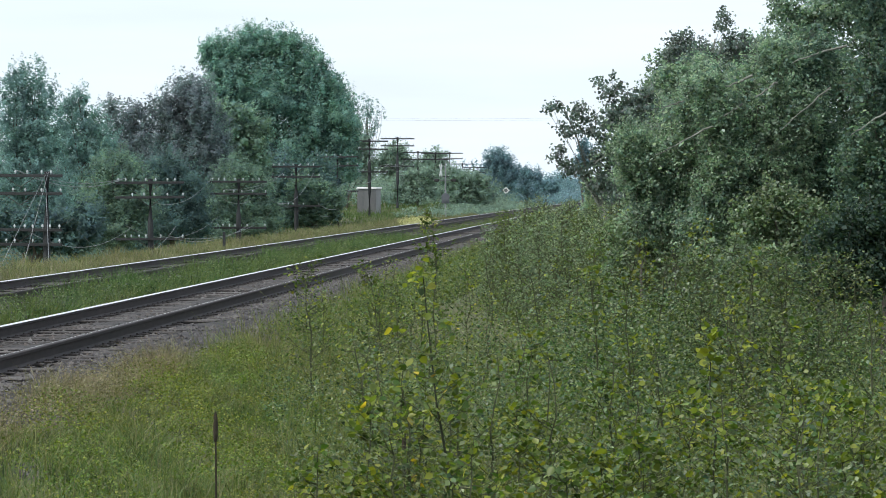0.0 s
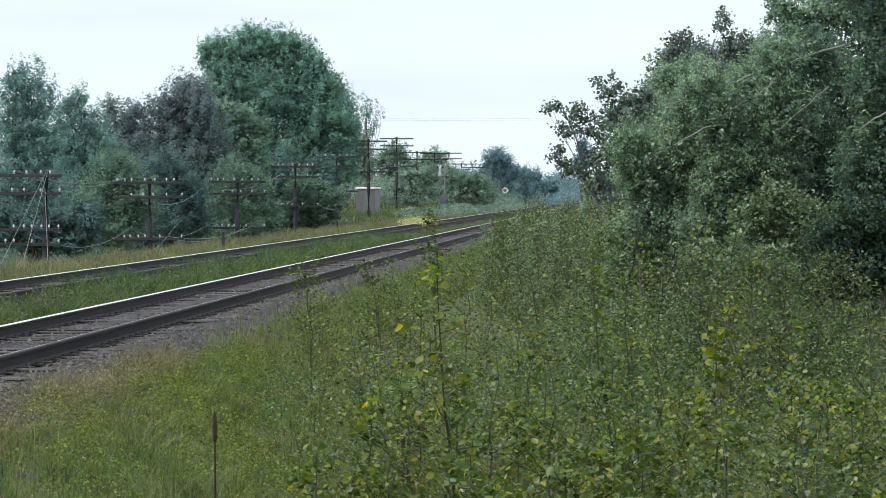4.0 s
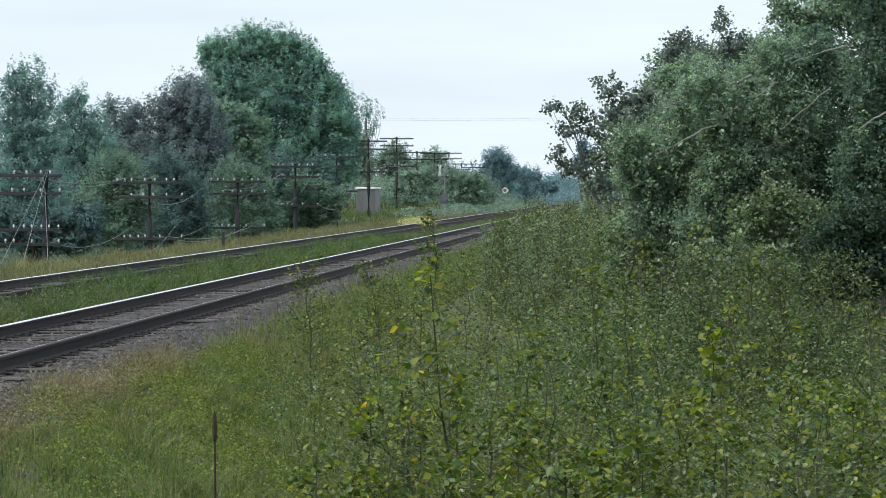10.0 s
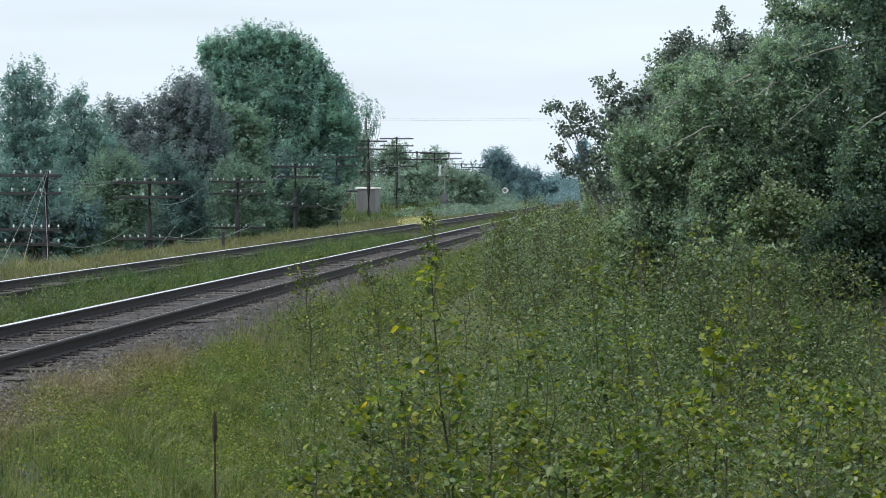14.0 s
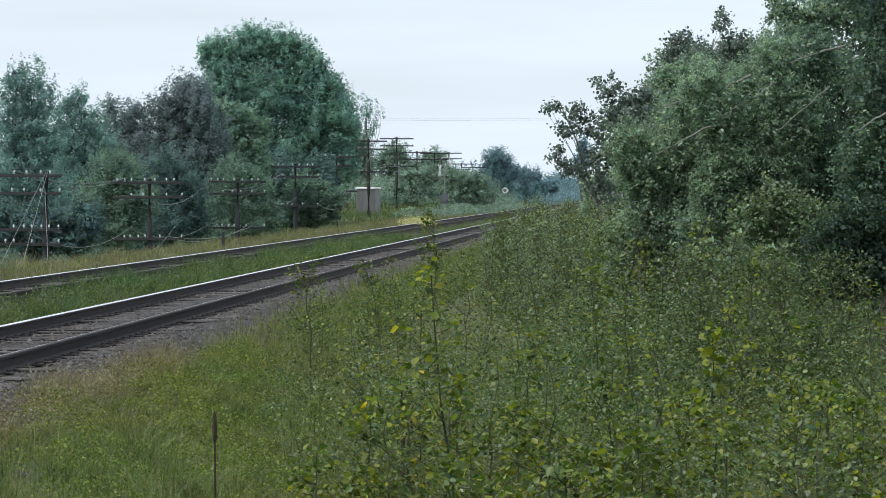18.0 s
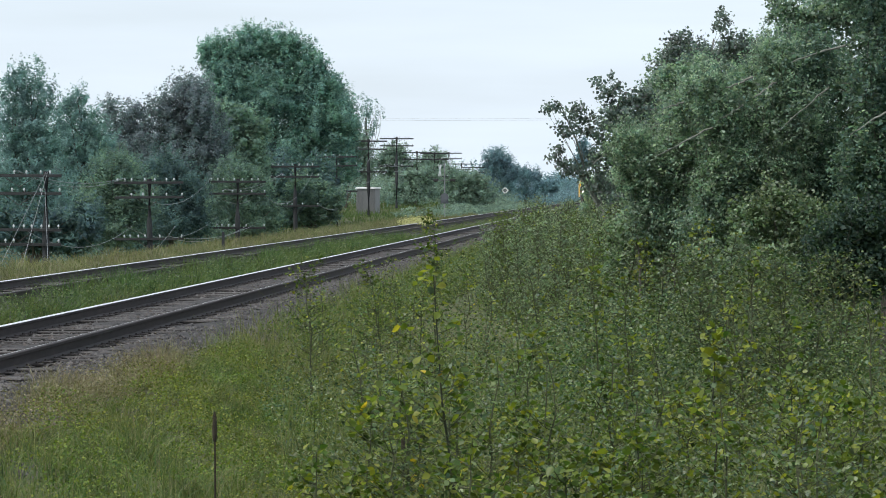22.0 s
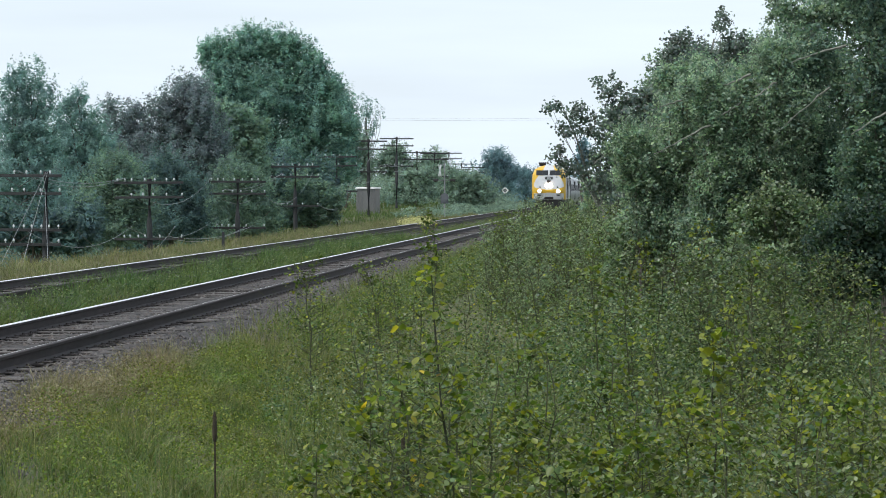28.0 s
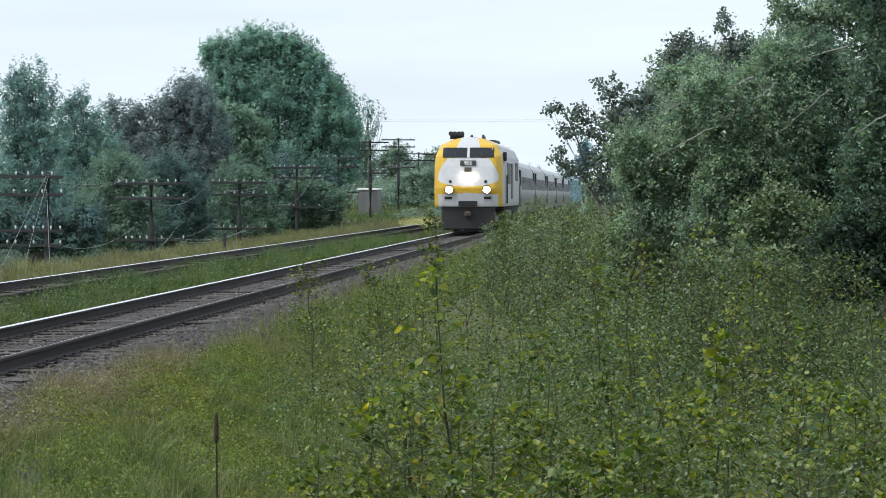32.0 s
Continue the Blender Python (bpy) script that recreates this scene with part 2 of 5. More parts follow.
def mesh_part(name, me, material, parent, label=""):
    for m in (material if isinstance(material, (list, tuple)) else [material]):
        if m.name not in me.materials:
            me.materials.append(m)
    ob = new(name, me)
    if parent is not None:
        ob.parent = parent
    if label:
        ob["label"] = label
    return ob


def arrays_mesh(name, v, f):
    """A mesh from an array of points and an array of faces with equal corners."""
    me = bpy.data.meshes.new(name)
    k = f.shape[1]
    me.vertices.add(len(v))
    me.vertices.foreach_set("co", np.asarray(v, dtype=np.float32).ravel())
    me.loops.add(f.size)
    me.loops.foreach_set("vertex_index", np.asarray(f, dtype=np.int32).ravel())
    me.polygons.add(len(f))
    me.polygons.foreach_set("loop_start", np.arange(0, f.size, k, dtype=np.int32))
    me.update(calc_edges=True)
    return me


def box(bm, x0, x1, y0, y1, z0, z1, bevel=0.0):
    r = bmesh.ops.create_cube(bm, size=1.0)
    vs = r["verts"]
    for v in vs:
        v.co = Vector(((x0 + x1) / 2 + v.co.x * (x1 - x0), (y0 + y1) / 2 + v.co.y * (y1 - y0), (z0 + z1) / 2 + v.co.z * (z1 - z0)))
    if bevel:
        es = list({e for v in vs for e in v.link_edges})
        bmesh.ops.bevel(bm, geom=es, offset=bevel, segments=1, affect="EDGES")
    return bm


def rod(bm, a, b, r0, r1=None, n=8):
    """A tapered round bar from a to b."""
    a, b = Vector(a), Vector(b)
    r1 = r0 if r1 is None else r1
    q = (b - a).to_track_quat("Z", "Y").to_matrix()
    rings = []
    for c, r in ((a, r0), (b, r1)):
        rings.append([bm.verts.new(c + q @ Vector((r * math.cos(2 * math.pi * i / n), r * math.sin(2 * math.pi * i / n), 0))) for i in range(n)])
    for i in range(n):
        j = (i + 1) % n
        bm.faces.new((rings[0][i], rings[0][j], rings[1][j], rings[1][i]))
    bm.faces.new(rings[0][::-1])
    bm.faces.new(rings[1])
    return bm


def tube(bm, pts, radii, n=6):
    """A bent tapered limb through pts."""
    prev = None
    for i, (p, r) in enumerate(zip(pts, radii)):
        p = Vector(p)
        d = Vector(pts[min(i + 1, len(pts) - 1)]) - Vector(pts[max(i - 1, 0)])
        q = d.to_track_quat("Z", "Y").to_matrix()
        ring = [bm.verts.new(p + q @ Vector((r * math.cos(2 * math.pi * k / n), r * math.sin(2 * math.pi * k / n), 0))) for k in range(n)]
        if prev:
            for k in range(n):
                j = (k + 1) % n
                bm.faces.new((prev[k], prev[j], ring[j], ring[k]))
        prev = ring
    return bm


LEAF_SHAPE = np.array([(0, 0, 0), (0.36, 0.28, 0.05), (0.34, 0.62, 0.02), (0, 1.0, -0.10), (-0.34, 0.62, 0.02), (-0.36, 0.28, 0.05)], float)
LEAF_FACES = np.array([(0, 1, 2, 3), (0, 3, 4, 5)])
KITE_SHAPE = np.array([(0, 0, 0), (0.38, 0.5, 0.06), (0, 1.0, -0.05), (-0.38, 0.5, 0.06)], float)
KITE_FACES = np.array([(0, 1, 2, 3)])
TRI_SHAPE = np.array([(-0.30, 0.1, 0), (0.42, 0.35, 0.05), (-0.05, 1.0, -0.05)], float)
TRI_FACES = np.array([(0, 1, 2)])


def leaves_mesh(name, pts, size, rng, shape="kite", droop=0.35, spread=1.0, normals=None):
    """Many separate leaves, one at each of pts: turned at random, or roughly facing along normals."""
    base, fac = {"leaf": (LEAF_SHAPE, LEAF_FACES), "tri": (TRI_SHAPE, TRI_FACES)}.get(shape, (KITE_SHAPE, KITE_FACES))
    n = len(pts)
    pts = np.asarray(pts, float)
    s = np.asarray(size) * rng.uniform(0.65, 1.25, n)
    if normals is None:
        normals = rng.normal(0, 0.75 * spread, (n, 3))
        normals[:, 2] = np.abs(normals[:, 2]) + 0.55
    w = normals / np.linalg.norm(normals, axis=1)[:, None]
    t = rng.normal(0, 1, (n, 3))
    t[:, 2] -= droop
    t -= w * (t * w).sum(1)[:, None]
    t /= np.linalg.norm(t, axis=1)[:, None] + 1e-9
    q = np.cross(t, w)
    v = (base[None, :, 0:1] * q[:, None, :] + base[None, :, 1:2] * t[:, None, :] + base[None, :, 2:3] * w[:, None, :]) * s[:, None, None] + pts[:, None, :]
    k = len(base)
    f = (fac[None] + (np.arange(n) * k)[:, None, None]).reshape(-1, fac.shape[1])
    return arrays_mesh(name, v.reshape(-1, 3), f)


def sticks_mesh(name, a, b, r):
    """Thin straight three-sided twigs from a to b."""
    a, b = np.asarray(a, float), np.asarray(b, float)
    d = b - a
    d /= np.linalg.norm(d, axis=1)[:, None] + 1e-9
    ref = np.where(np.abs(d[:, 2:3]) > 0.9, np.array([[1.0, 0, 0]]), np.array([[0, 0, 1.0]]))
    p = np.cross(d, ref)
    p /= np.linalg.norm(p, axis=1)[:, None]
    q = np.cross(d, p)
    v = []
    for end, k in ((a, 1.0), (b, 0.35)):
        for ang in (0, 2.094, 4.189):
            v.append(end + (p * math.cos(ang) + q * math.sin(ang)) * np.asarray(r)[..., None] * k)
    v = np.stack(v, 1).reshape(-1, 3)
    fac = np.array([(0, 1, 4, 3), (1, 2, 5, 4), (2, 0, 3, 5)])
    f = (fac[None] + (np.arange(len(a)) * 6)[:, None, None]).reshape(-1, 4)
    return arrays_mesh(name, v, f)


def blades_mesh(name, pts, height, width, rng, lean=0.35, bent=True):
    """Grass: tapering blades, bent ones of two faces or straight ones of one."""
    n = len(pts)
    pts = np.asarray(pts, float)
    h = np.asarray(height) * rng.uniform(0.5, 1.3, n)
    w = np.asarray(width) * rng.uniform(0.6, 1.3, n)
    yaw = rng.uniform(0, 2 * np.pi, n)
    ln = np.abs(rng.normal(0, lean, n)) * h
    dx, dy = np.cos(yaw), np.sin(yaw)
    face = rng.uniform(0, 2 * np.pi, n)
    sx, sy = np.cos(face) * w / 2, np.sin(face) * w / 2
    zero = np.zeros(n)
    def ring(k, zf, wf):
        c = np.stack([pts[:, 0] + dx * ln * k, pts[:, 1] + dy * ln * k, pts[:, 2] + h * zf], -1)
        o = np.stack([sx * wf, sy * wf, zero], -1)
        return c - o, c + o
    a0, a1 = ring(0, 0, 1)
    b0, b1 = ring(0.35, 0.6, 0.8)
    c0, c1 = ring(1.0, 0.95, 0.15)
    rows = [a0, a1, b0, b1, c0, c1] if bent else [a0, a1, c0, c1]
    v = np.stack(rows, 1).reshape(-1, 3)
    fac = np.array([(0, 1, 3, 2), (2, 3, 5, 4)] if bent else [(0, 1, 3, 2)])
    f = (fac[None] + (np.arange(n) * len(rows))[:, None, None]).reshape(-1, 4)
    return arrays_mesh(name, v, f)


# ---- the lie of the land ----
SLOPE = 0.0610
RX0 = -7.33
_c = 1 / math.hypot(1, SLOPE)
RAIL_DIR = Vector((SLOPE * _c, _c, 0))
RAIL_SIDE = Vector((_c, -SLOPE * _c, 0))
TURN = -math.degrees(math.atan(SLOPE))
GAP = 4.1                                # from the middle of one track to the middle of the other


def bend(s):
    """How far the line has swung to the right of the straight at s: it curves gently beyond 380 m and runs straight again after 900 m."""
    k = np.clip(np.asarray(s, float) - 380.0, 0.0, 520.0)
    return 0.6e-4 * k * k + 2 * 0.6e-4 * 520.0 * np.maximum(0.0, np.asarray(s, float) - 900.0)


def on_line(s, u, z=0.0):
    """A point s metres along the line and u metres to the right of the near track's middle."""
    return Vector((RX0, 0, z)) + RAIL_DIR * s + RAIL_SIDE * (u + float(bend(s)))


def line_pose(s, u, z=0.0, turn=0.0):
    p = on_line(s, u, z)
    swing = math.degrees(math.atan(2 * 0.6e-4 * min(520.0, max(0.0, s - 380.0))))
    return pose(p.x, p.y, p.z, 0, 0, TURN + turn - swing)


def sm(x, a, b):
    t = np.clip((np.asarray(x, float) - a) / (b - a), 0, 1)
    return t * t * (3 - 2 * t)


def land(s, u):
    """Height of the ground, by the line's own measures."""
    s, u = np.asarray(s, float), np.asarray(u, float)
    z = np.full(np.broadcast(s, u).shape, -0.42)
    z = z - 0.28 * sm(u, 2.5, 4.2) + 0.18 * sm(u, 5.0, 9.0)
    z = z + 0.45 * sm(u, 4.0, 6.5) * (1 - sm(s, 4, 13))
    low = -3.4 + 3.2 * sm(s, 165, 245) + 0.6 * sm(s, 245, 300)
    z = z + (low + 0.42) * sm(-u, 9.4, 13.4)
    z = z + 1.3 * sm(s, 265, 330) * sm(-u, 11, 24)
    z = z + 0.05 * np.sin(s * 0.9 + u * 1.3) * sm(np.abs(u + 2), 5, 7) + 0.04 * np.sin(s * 0.37 - u * 2.1) * sm(np.abs(u + 2), 5, 7)
    return z


def to_world(s, u, z):
    s, u = np.asarray(s, float), np.asarray(u, float) + bend(s)
    x = RX0 + s * RAIL_DIR.x + u * RAIL_SIDE.x
    y = s * RAIL_DIR.y + u * RAIL_SIDE.y
    return np.stack([x, y, np.broadcast_to(z, x.shape)], -1)


def to_line(x, y):
    x, y = np.asarray(x, float) - RX0, np.asarray(y, float)
    s = x * RAIL_DIR.x + y * RAIL_DIR.y
    return s, x * RAIL_SIDE.x + y * RAIL_SIDE.y - bend(s)


def ground_at(x, y):
    s, u = to_line(x, y)
    return float(land(s, u))


def build_ground():
    ss = np.concatenate([np.arange(-60, 0, 6), np.arange(0, 320, 2.0), np.arange(320, 800, 20), np.array([800, 1000, 1400, 2000, 3000, 4500])])
    uu = np.concatenate([[-3000, -1500, -700, -350, -180, -100], np.arange(-70, -20, 5), np.arange(-20, 14, 0.6), np.arange(14, 40, 3), [50, 90, 180, 350, 700, 1500, 3000]])
    S, U = np.meshgrid(ss, uu, indexing="ij")
    v = to_world(S, U, land(S, U)).reshape(-1, 3)
    nu = len(uu)
    i, j = np.meshgrid(np.arange(len(ss) - 1), np.arange(nu - 1), indexing="ij")
    a = (i * nu + j).ravel()
    f = np.stack([a, a + 1, a + nu + 1, a + nu], -1)
    me = arrays_mesh("ground", v, f[:, ::-1])
    me.polygons.foreach_set("use_smooth", np.ones(len(f), bool))
    ob = mesh_part("ground", me, M_GROUND, None)
    tagged(ob, "grassy earth beside the railway embankment", "ground", kind="structure")


build_ground()


# ---- the two tracks ----
def strip(name, profile, s0, s1, step, mat, wobble=0.0, rng=None):
    ss = np.arange(s0, s1 + step, step)
    pr = np.array(profile, float)
    S, K = np.meshgrid(ss, np.arange(len(pr)), indexing="ij")
    U, Z = pr[K, 0], pr[K, 1]
    if wobble:
        U = U + rng.normal(0, wobble, U.shape)
        Z = Z + rng.normal(0, wobble * 0.3, Z.shape)
    v = to_world(S, U, Z).reshape(-1, 3)
    nu = len(pr)
    i, j = np.meshgrid(np.arange(len(ss) - 1), np.arange(nu - 1), indexing="ij")
    a = (i * nu + j).ravel()
    me = arrays_mesh(name, v, np.stack([a, a + nu, a + nu + 1, a + 1], -1))
    return mesh_part(name, me, mat, None)


def build_tracks():
    rng = np.random.default_rng(3)
    for k, u0 in enumerate((0.0, -GAP)):
        prof = [(u0 - 2.5, -0.47), (u0 - 1.75, -0.28), (u0 - 1.4, -0.195), (u0 - 1.02, -0.185), (u0 - 0.85, -0.215), (u0 - 0.4, -0.19), (u0, -0.184), (u0 + 0.4, -0.19), (u0 + 0.85, -0.215), (u0 + 1.02, -0.185),
                (u0 + 1.4, -0.195), (u0 + 1.8, -0.28), (u0 + 2.3, -0.37), (u0 + 2.9, -0.47)]
        b = strip("ballast_bed", prof, -40, 900, 0.8, M_BALLAST, 0.05, rng)
        tagged(b, "grey crushed-stone ballast under the rails", "ballast", kind="structure")
        track = tagged(new("railway_track"), "pair of rusty steel rails on weathered wooden ties" if k == 0 else "second pair of rails half hidden by grass",
                       "railway track", kind="structure")
        track.matrix_world = line_pose(0, u0)
        # rails: foot, web, head
        sec = [(-0.07, -0.17), (0.07, -0.17), (0.07, -0.155), (0.012, -0.135), (0.010, -0.05), (0.036, -0.038), (0.037, -0.008), (0.028, 0.0), (0.0, 0.002),
               (-0.028, 0.0), (-0.037, -0.008), (-0.036, -0.038), (-0.010, -0.05), (-0.012, -0.135), (-0.07, -0.155)]
        for side in (-1, 1):
            bm = bmesh.new()
            ends = []
            sec[8] = (-0.014 * side, 0.002)
            for s in list(range(-40, 920, 20)) + [1200, 1500]:
                ends.append([bm.verts.new((side * 0.754 + a + float(bend(s)), s, z)) for a, z in sec])
            for r0, r1 in zip(ends, ends[1:]):
                for i in range(len(sec)):
                    j = (i + 1) % len(sec)
                    f = bm.faces.new((r0[i], r1[i], r1[j], r0[j]))
                    # the wheels polish the top and the inner corner of each head
                    f.material_index = 1 if (side < 0 and i in (6, 7, 8)) or (side > 0 and i in (8, 9)) else 0
            part("rail", bm, [M_RAILSIDE, M_RAILHEAD], track, "worn steel rail with a bright polished head")
        # ties
        near = 22 if k == 0 else 40
        step = 0.52
        bm = bmesh.new()
        box(bm, -1.3, 1.3, -0.11, 0.11, -0.33, -0.172, 0.012)
        tie_me = bpy.data.meshes.new("tie")
        bm.to_mesh(tie_me)
        bm.free()
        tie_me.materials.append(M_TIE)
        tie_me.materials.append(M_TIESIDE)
        # side shade by colour: light tops and ends, dark long sides
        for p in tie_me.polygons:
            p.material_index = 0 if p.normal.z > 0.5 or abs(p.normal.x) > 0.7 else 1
        count = 280 if k == 0 else 120
        for i in range(count):
            o = new("tie", tie_me)
            o.parent = track
            o.matrix_basis = pose(rng.normal(0, 0.03), near + i * step + rng.normal(0, 0.02), rng.normal(-0.004, 0.012), 0, 0, rng.normal(0, 0.6))
        rest = np.arange(near + count * step, 420, step)
        bmv = np.array([(-1.3, -.11, -.172), (1.3, -.11, -.172), (1.3, .11, -.172), (-1.3, .11, -.172), (-1.3, -.11, -.3), (1.3, -.11, -.3)])
        vv = (bmv[None] + np.stack([bend(rest), rest, np.zeros_like(rest)], -1)[:, None, :]).reshape(-1, 3)
        ff = (np.array([(0, 1, 2, 3), (4, 5, 1, 0)])[None] + (np.arange(len(rest)) * 6)[:, None, None]).reshape(-1, 4)
        far_me = arrays_mesh("far_ties", vv, ff)
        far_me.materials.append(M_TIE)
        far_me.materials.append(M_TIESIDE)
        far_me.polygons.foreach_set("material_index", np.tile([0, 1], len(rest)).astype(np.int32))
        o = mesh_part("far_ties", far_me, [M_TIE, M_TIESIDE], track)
        o["kind"] = "stuff"
        # tie plates and spikes
        bm = bmesh.new()
        for i in range(240 if k == 0 else 60):
            y = near + i * step
            for side in (-1, 1):
                for d in (-1, 1):
                    cx = side * 0.754 + d * 0.115
                    box(bm, cx - 0.045, cx + 0.045, y - 0.085, y + 0.085, -0.174, -0.162)
                    box(bm, cx - d * 0.03 - 0.011, cx - d * 0.03 + 0.011, y + 0.04, y + 0.062, -0.165, -0.138)
                    # rail anchors beside the ties
                    box(bm, cx - d * 0.03 - 0.015, cx - d * 0.03 + 0.02, y + 0.12, y + 0.15, -0.19, -0.148)
        o = part("tie_plates", bm, M_PLATE, track, "rusty tie plates, spikes and rail anchors")
        o["kind"] = "stuff"


build_tracks()


def build_stones():
    """Loose crushed stone on the shoulders and between the rails."""
    rng = np.random.default_rng(7)
    base = np.array([(1, 0, 0), (0, 1, 0), (-1, 0, 0), (0, -1, 0), (0, 0, 0.8), (0, 0, -0.8)], float)
    tri = np.array([(0, 1, 4), (1, 2, 4), (2, 3, 4), (3, 0, 4)])
    for label, n, u0, u1 in (("grey crushed stones on the ballast shoulder", 20000, 0.95, 2.9), ("grey crushed stones between the rails", 5200, -0.65, 0.65),
                             ("grey crushed stones on the far shoulder", 4500, -2.0, -0.95)):
        s = 23 + 70 * rng.random(n) ** 1.4
        u = u0 + (u1 - u0) * rng.random(n)
        z = np.interp(np.abs(u), [0, 0.4, 0.85, 1.02, 1.4, 1.8, 2.3, 2.9], [-0.184, -0.19, -0.215, -0.185, -0.195, -0.28, -0.37, -0.47])
        z = z + rng.uniform(-0.005, 0.025, n) - 0.012 * ((np.abs(u) < 1.3) & (rng.random(n) < 0.5))
        c = to_world(s, u, z)
        sz = rng.uniform(0.011, 0.030, n)
        jit = base[None] * (1 + rng.normal(0, 0.28, (n, 6, 3))) + rng.normal(0, 0.22, (n, 6, 3))
        v = c[:, None, :] + jit * sz[:, None, None]
        f = (tri[None] + (np.arange(n) * 6)[:, None, None]).reshape(-1, 3)
        me = arrays_mesh("crushed_stone", v.reshape(-1, 3), f)
        tagged(mesh_part("crushed_stone", me, M_STONE, None), label, "gravel", kind="stuff")


build_stones()


# ---- trees and bushes ----
TREE_RNG = np.random.default_rng(11)
CROWN = 1.4
FAR_CROWN = 2.1
WAVING = []


def tree(kind, label, x, y, zb, lobes, leaf, bark, count, size, r=0.2, limbs=12, lean=0.0, shape="kite", fill=1.0):
    """Trunk and limbs that reach into the lobes of the crown; the crown is built of clumps of single leaves."""
    rng = TREE_RNG
    root = new(kind)
    root.location = (x, y, zb)
    top = max(l[1] + 0.5 * l[3] for l in lobes) - zb
    bm = bmesh.new()
    ax = sum(l[0] for l in lobes) / len(lobes)
    ks = np.linspace(0, 1, 7)
    path = [(lean * k * k * -0.4 + ax * k + rng.normal(0, 0.02) * top * (0 < k), rng.normal(0, 0.02) * top * (0 < k), top * 0.93 * k) for k in ks]
    tube(bm, path, [r * (1 - 0.85 * k) + 0.004 for k in ks], 8)
    part("trunk", bm, bark, root)
    weights = np.array([l[2] * l[3] for l in lobes])
    weights = weights / weights.sum()
    for i in range(limbs):
        lx, lz, rx, rz = lobes[i % len(lobes)]
        k0 = rng.uniform(0.35, 0.85) * min(1.0, max(0.2, (lz - zb) / top))
        a = Vector((np.interp(k0, ks, [p[0] for p in path]), np.interp(k0, ks, [p[1] for p in path]), np.interp(k0, ks, [p[2] for p in path])))
        b = Vector((lx + rng.uniform(-0.7, 0.7) * rx, rng.uniform(-0.8, 0.8) * rx, lz - zb + rng.uniform(-0.2, 0.8) * rz))
        mid = a.lerp(b, 0.5) + Vector((0, 0, 0.12 * (b - a).length)) + Vector(rng.normal(0, 0.06, 3)) * (b - a).length
        rr = r * 0.32 * (1 - 0.6 * k0)
        bm = bmesh.new()
        tube(bm, [a, a.lerp(mid, 0.6), mid, mid.lerp(b, 0.6), b], [rr, rr * 0.8, rr * 0.6, rr * 0.4, rr * 0.12], 5)
        part("limb", bm, bark, root)
    pts, nrm, ta, tb, inner = [], [], [], [], []
    near = y < 120
    if not near:
        size *= 0.96
    for (lx, lz, rx, rz), w in zip(lobes, weights):
        n = int(count * w * (CROWN if near else FAR_CROWN))
        ell = np.array([rx, max(rx, rz) * 0.95, rz])
        if near:
            # leaves sit along many short shoots that point out and up
            nt = max(16, n // 15)
            d = rng.normal(0, 1, (nt, 3))
            d /= np.linalg.norm(d, axis=1)[:, None]
            a = d * ell * (rng.uniform(0.05, 0.72, nt) ** 0.6)[:, None]
            v = d * 0.8 + np.array([0, 0, 0.45]) + rng.normal(0, 0.45, (nt, 3))
            v /= np.linalg.norm(v, axis=1)[:, None]
            b = a + v * (0.09 + 0.30 * min(rx, rz) * rng.uniform(0.4, 1.3, nt))[:, None]
            pick = rng.integers(0, nt, n)
            k = rng.uniform(0.0, 1.05, n)[:, None]
            p = a[pick] * (1 - k) + b[pick] * k + rng.normal(0, 0.6 * size, (n, 3))
            shift = np.array([lx, 0, lz - zb])
            ta.append(a + shift)
            tb.append(b + shift)
            q = rng.normal(0, 0.75, (n, 3)) + d[pick] * 0.3 + np.array([0, 0, 0.35])
        else:
            nc = max(20, min(300, n // 75))
            d = rng.normal(0, 1, (nc, 3))
            d /= np.linalg.norm(d, axis=1)[:, None]
            c = d * (rng.uniform(0.15, 1.0, nc) ** 0.45 * rng.uniform(0.74, 1.08, nc))[:, None] * ell
            v = d * 0.8 + np.array([0, 0, 0.6])
            v /= np.linalg.norm(v, axis=1)[:, None]
            pick = rng.integers(0, nc, n)
            wob = np.clip(rng.normal(0, 1, (n, 3)), -1.5, 1.5) * 0.092
            along = np.clip(rng.normal(0, 0.10, n), -0.2, 0.16)[:, None]
            off = (wob + v[pick] * along) * ell * rng.uniform(0.6, 1.3, nc)[pick][:, None]
            p = c[pick] + off
            shift = np.array([lx, 0, lz - zb])
            q = c[pick] / ell * 0.85 + off / (0.14 * rx) * 0.42 + np.array([0, 0, 0.45]) + rng.normal(0, 0.2, (n, 3))
            # short leafy shoots that break the outline
            ns = max(10, n // 90)
            d = rng.normal(0, 1, (ns, 3)) + np.array([0, 0, 0.5])
            d /= np.linalg.norm(d, axis=1)[:, None]
            v = d * 0.7 + np.array([0, 0, 0.55]) + rng.normal(0, 0.3, (ns, 3))
            ln = (0.16 + 0.15 * min(rx, rz)) * rng.uniform(0.5, 1.3, ns)
            pick = rng.integers(0, ns, ns * 15)
            k = rng.uniform(0, 1, (len(pick), 1))
            p2 = d[pick] * ell * 0.93 + v[pick] * ln[pick][:, None] * k + np.clip(rng.normal(0, 0.5, (len(pick), 3)), -1, 1) * size * (1.5 - 0.8 * k)
            p = np.concatenate([p, p2])
            q = np.concatenate([q, rng.normal(0, 0.6, (len(pick), 3)) + np.array([0, 0, 0.5])])
        pts.append(p + shift)
        nrm.append(q)
        m = max(6, int(0.2 * n * fill * (1.0 if near else 1.5)))
        d = rng.normal(0, 1, (m, 3))
        d /= np.linalg.norm(d, axis=1)[:, None]
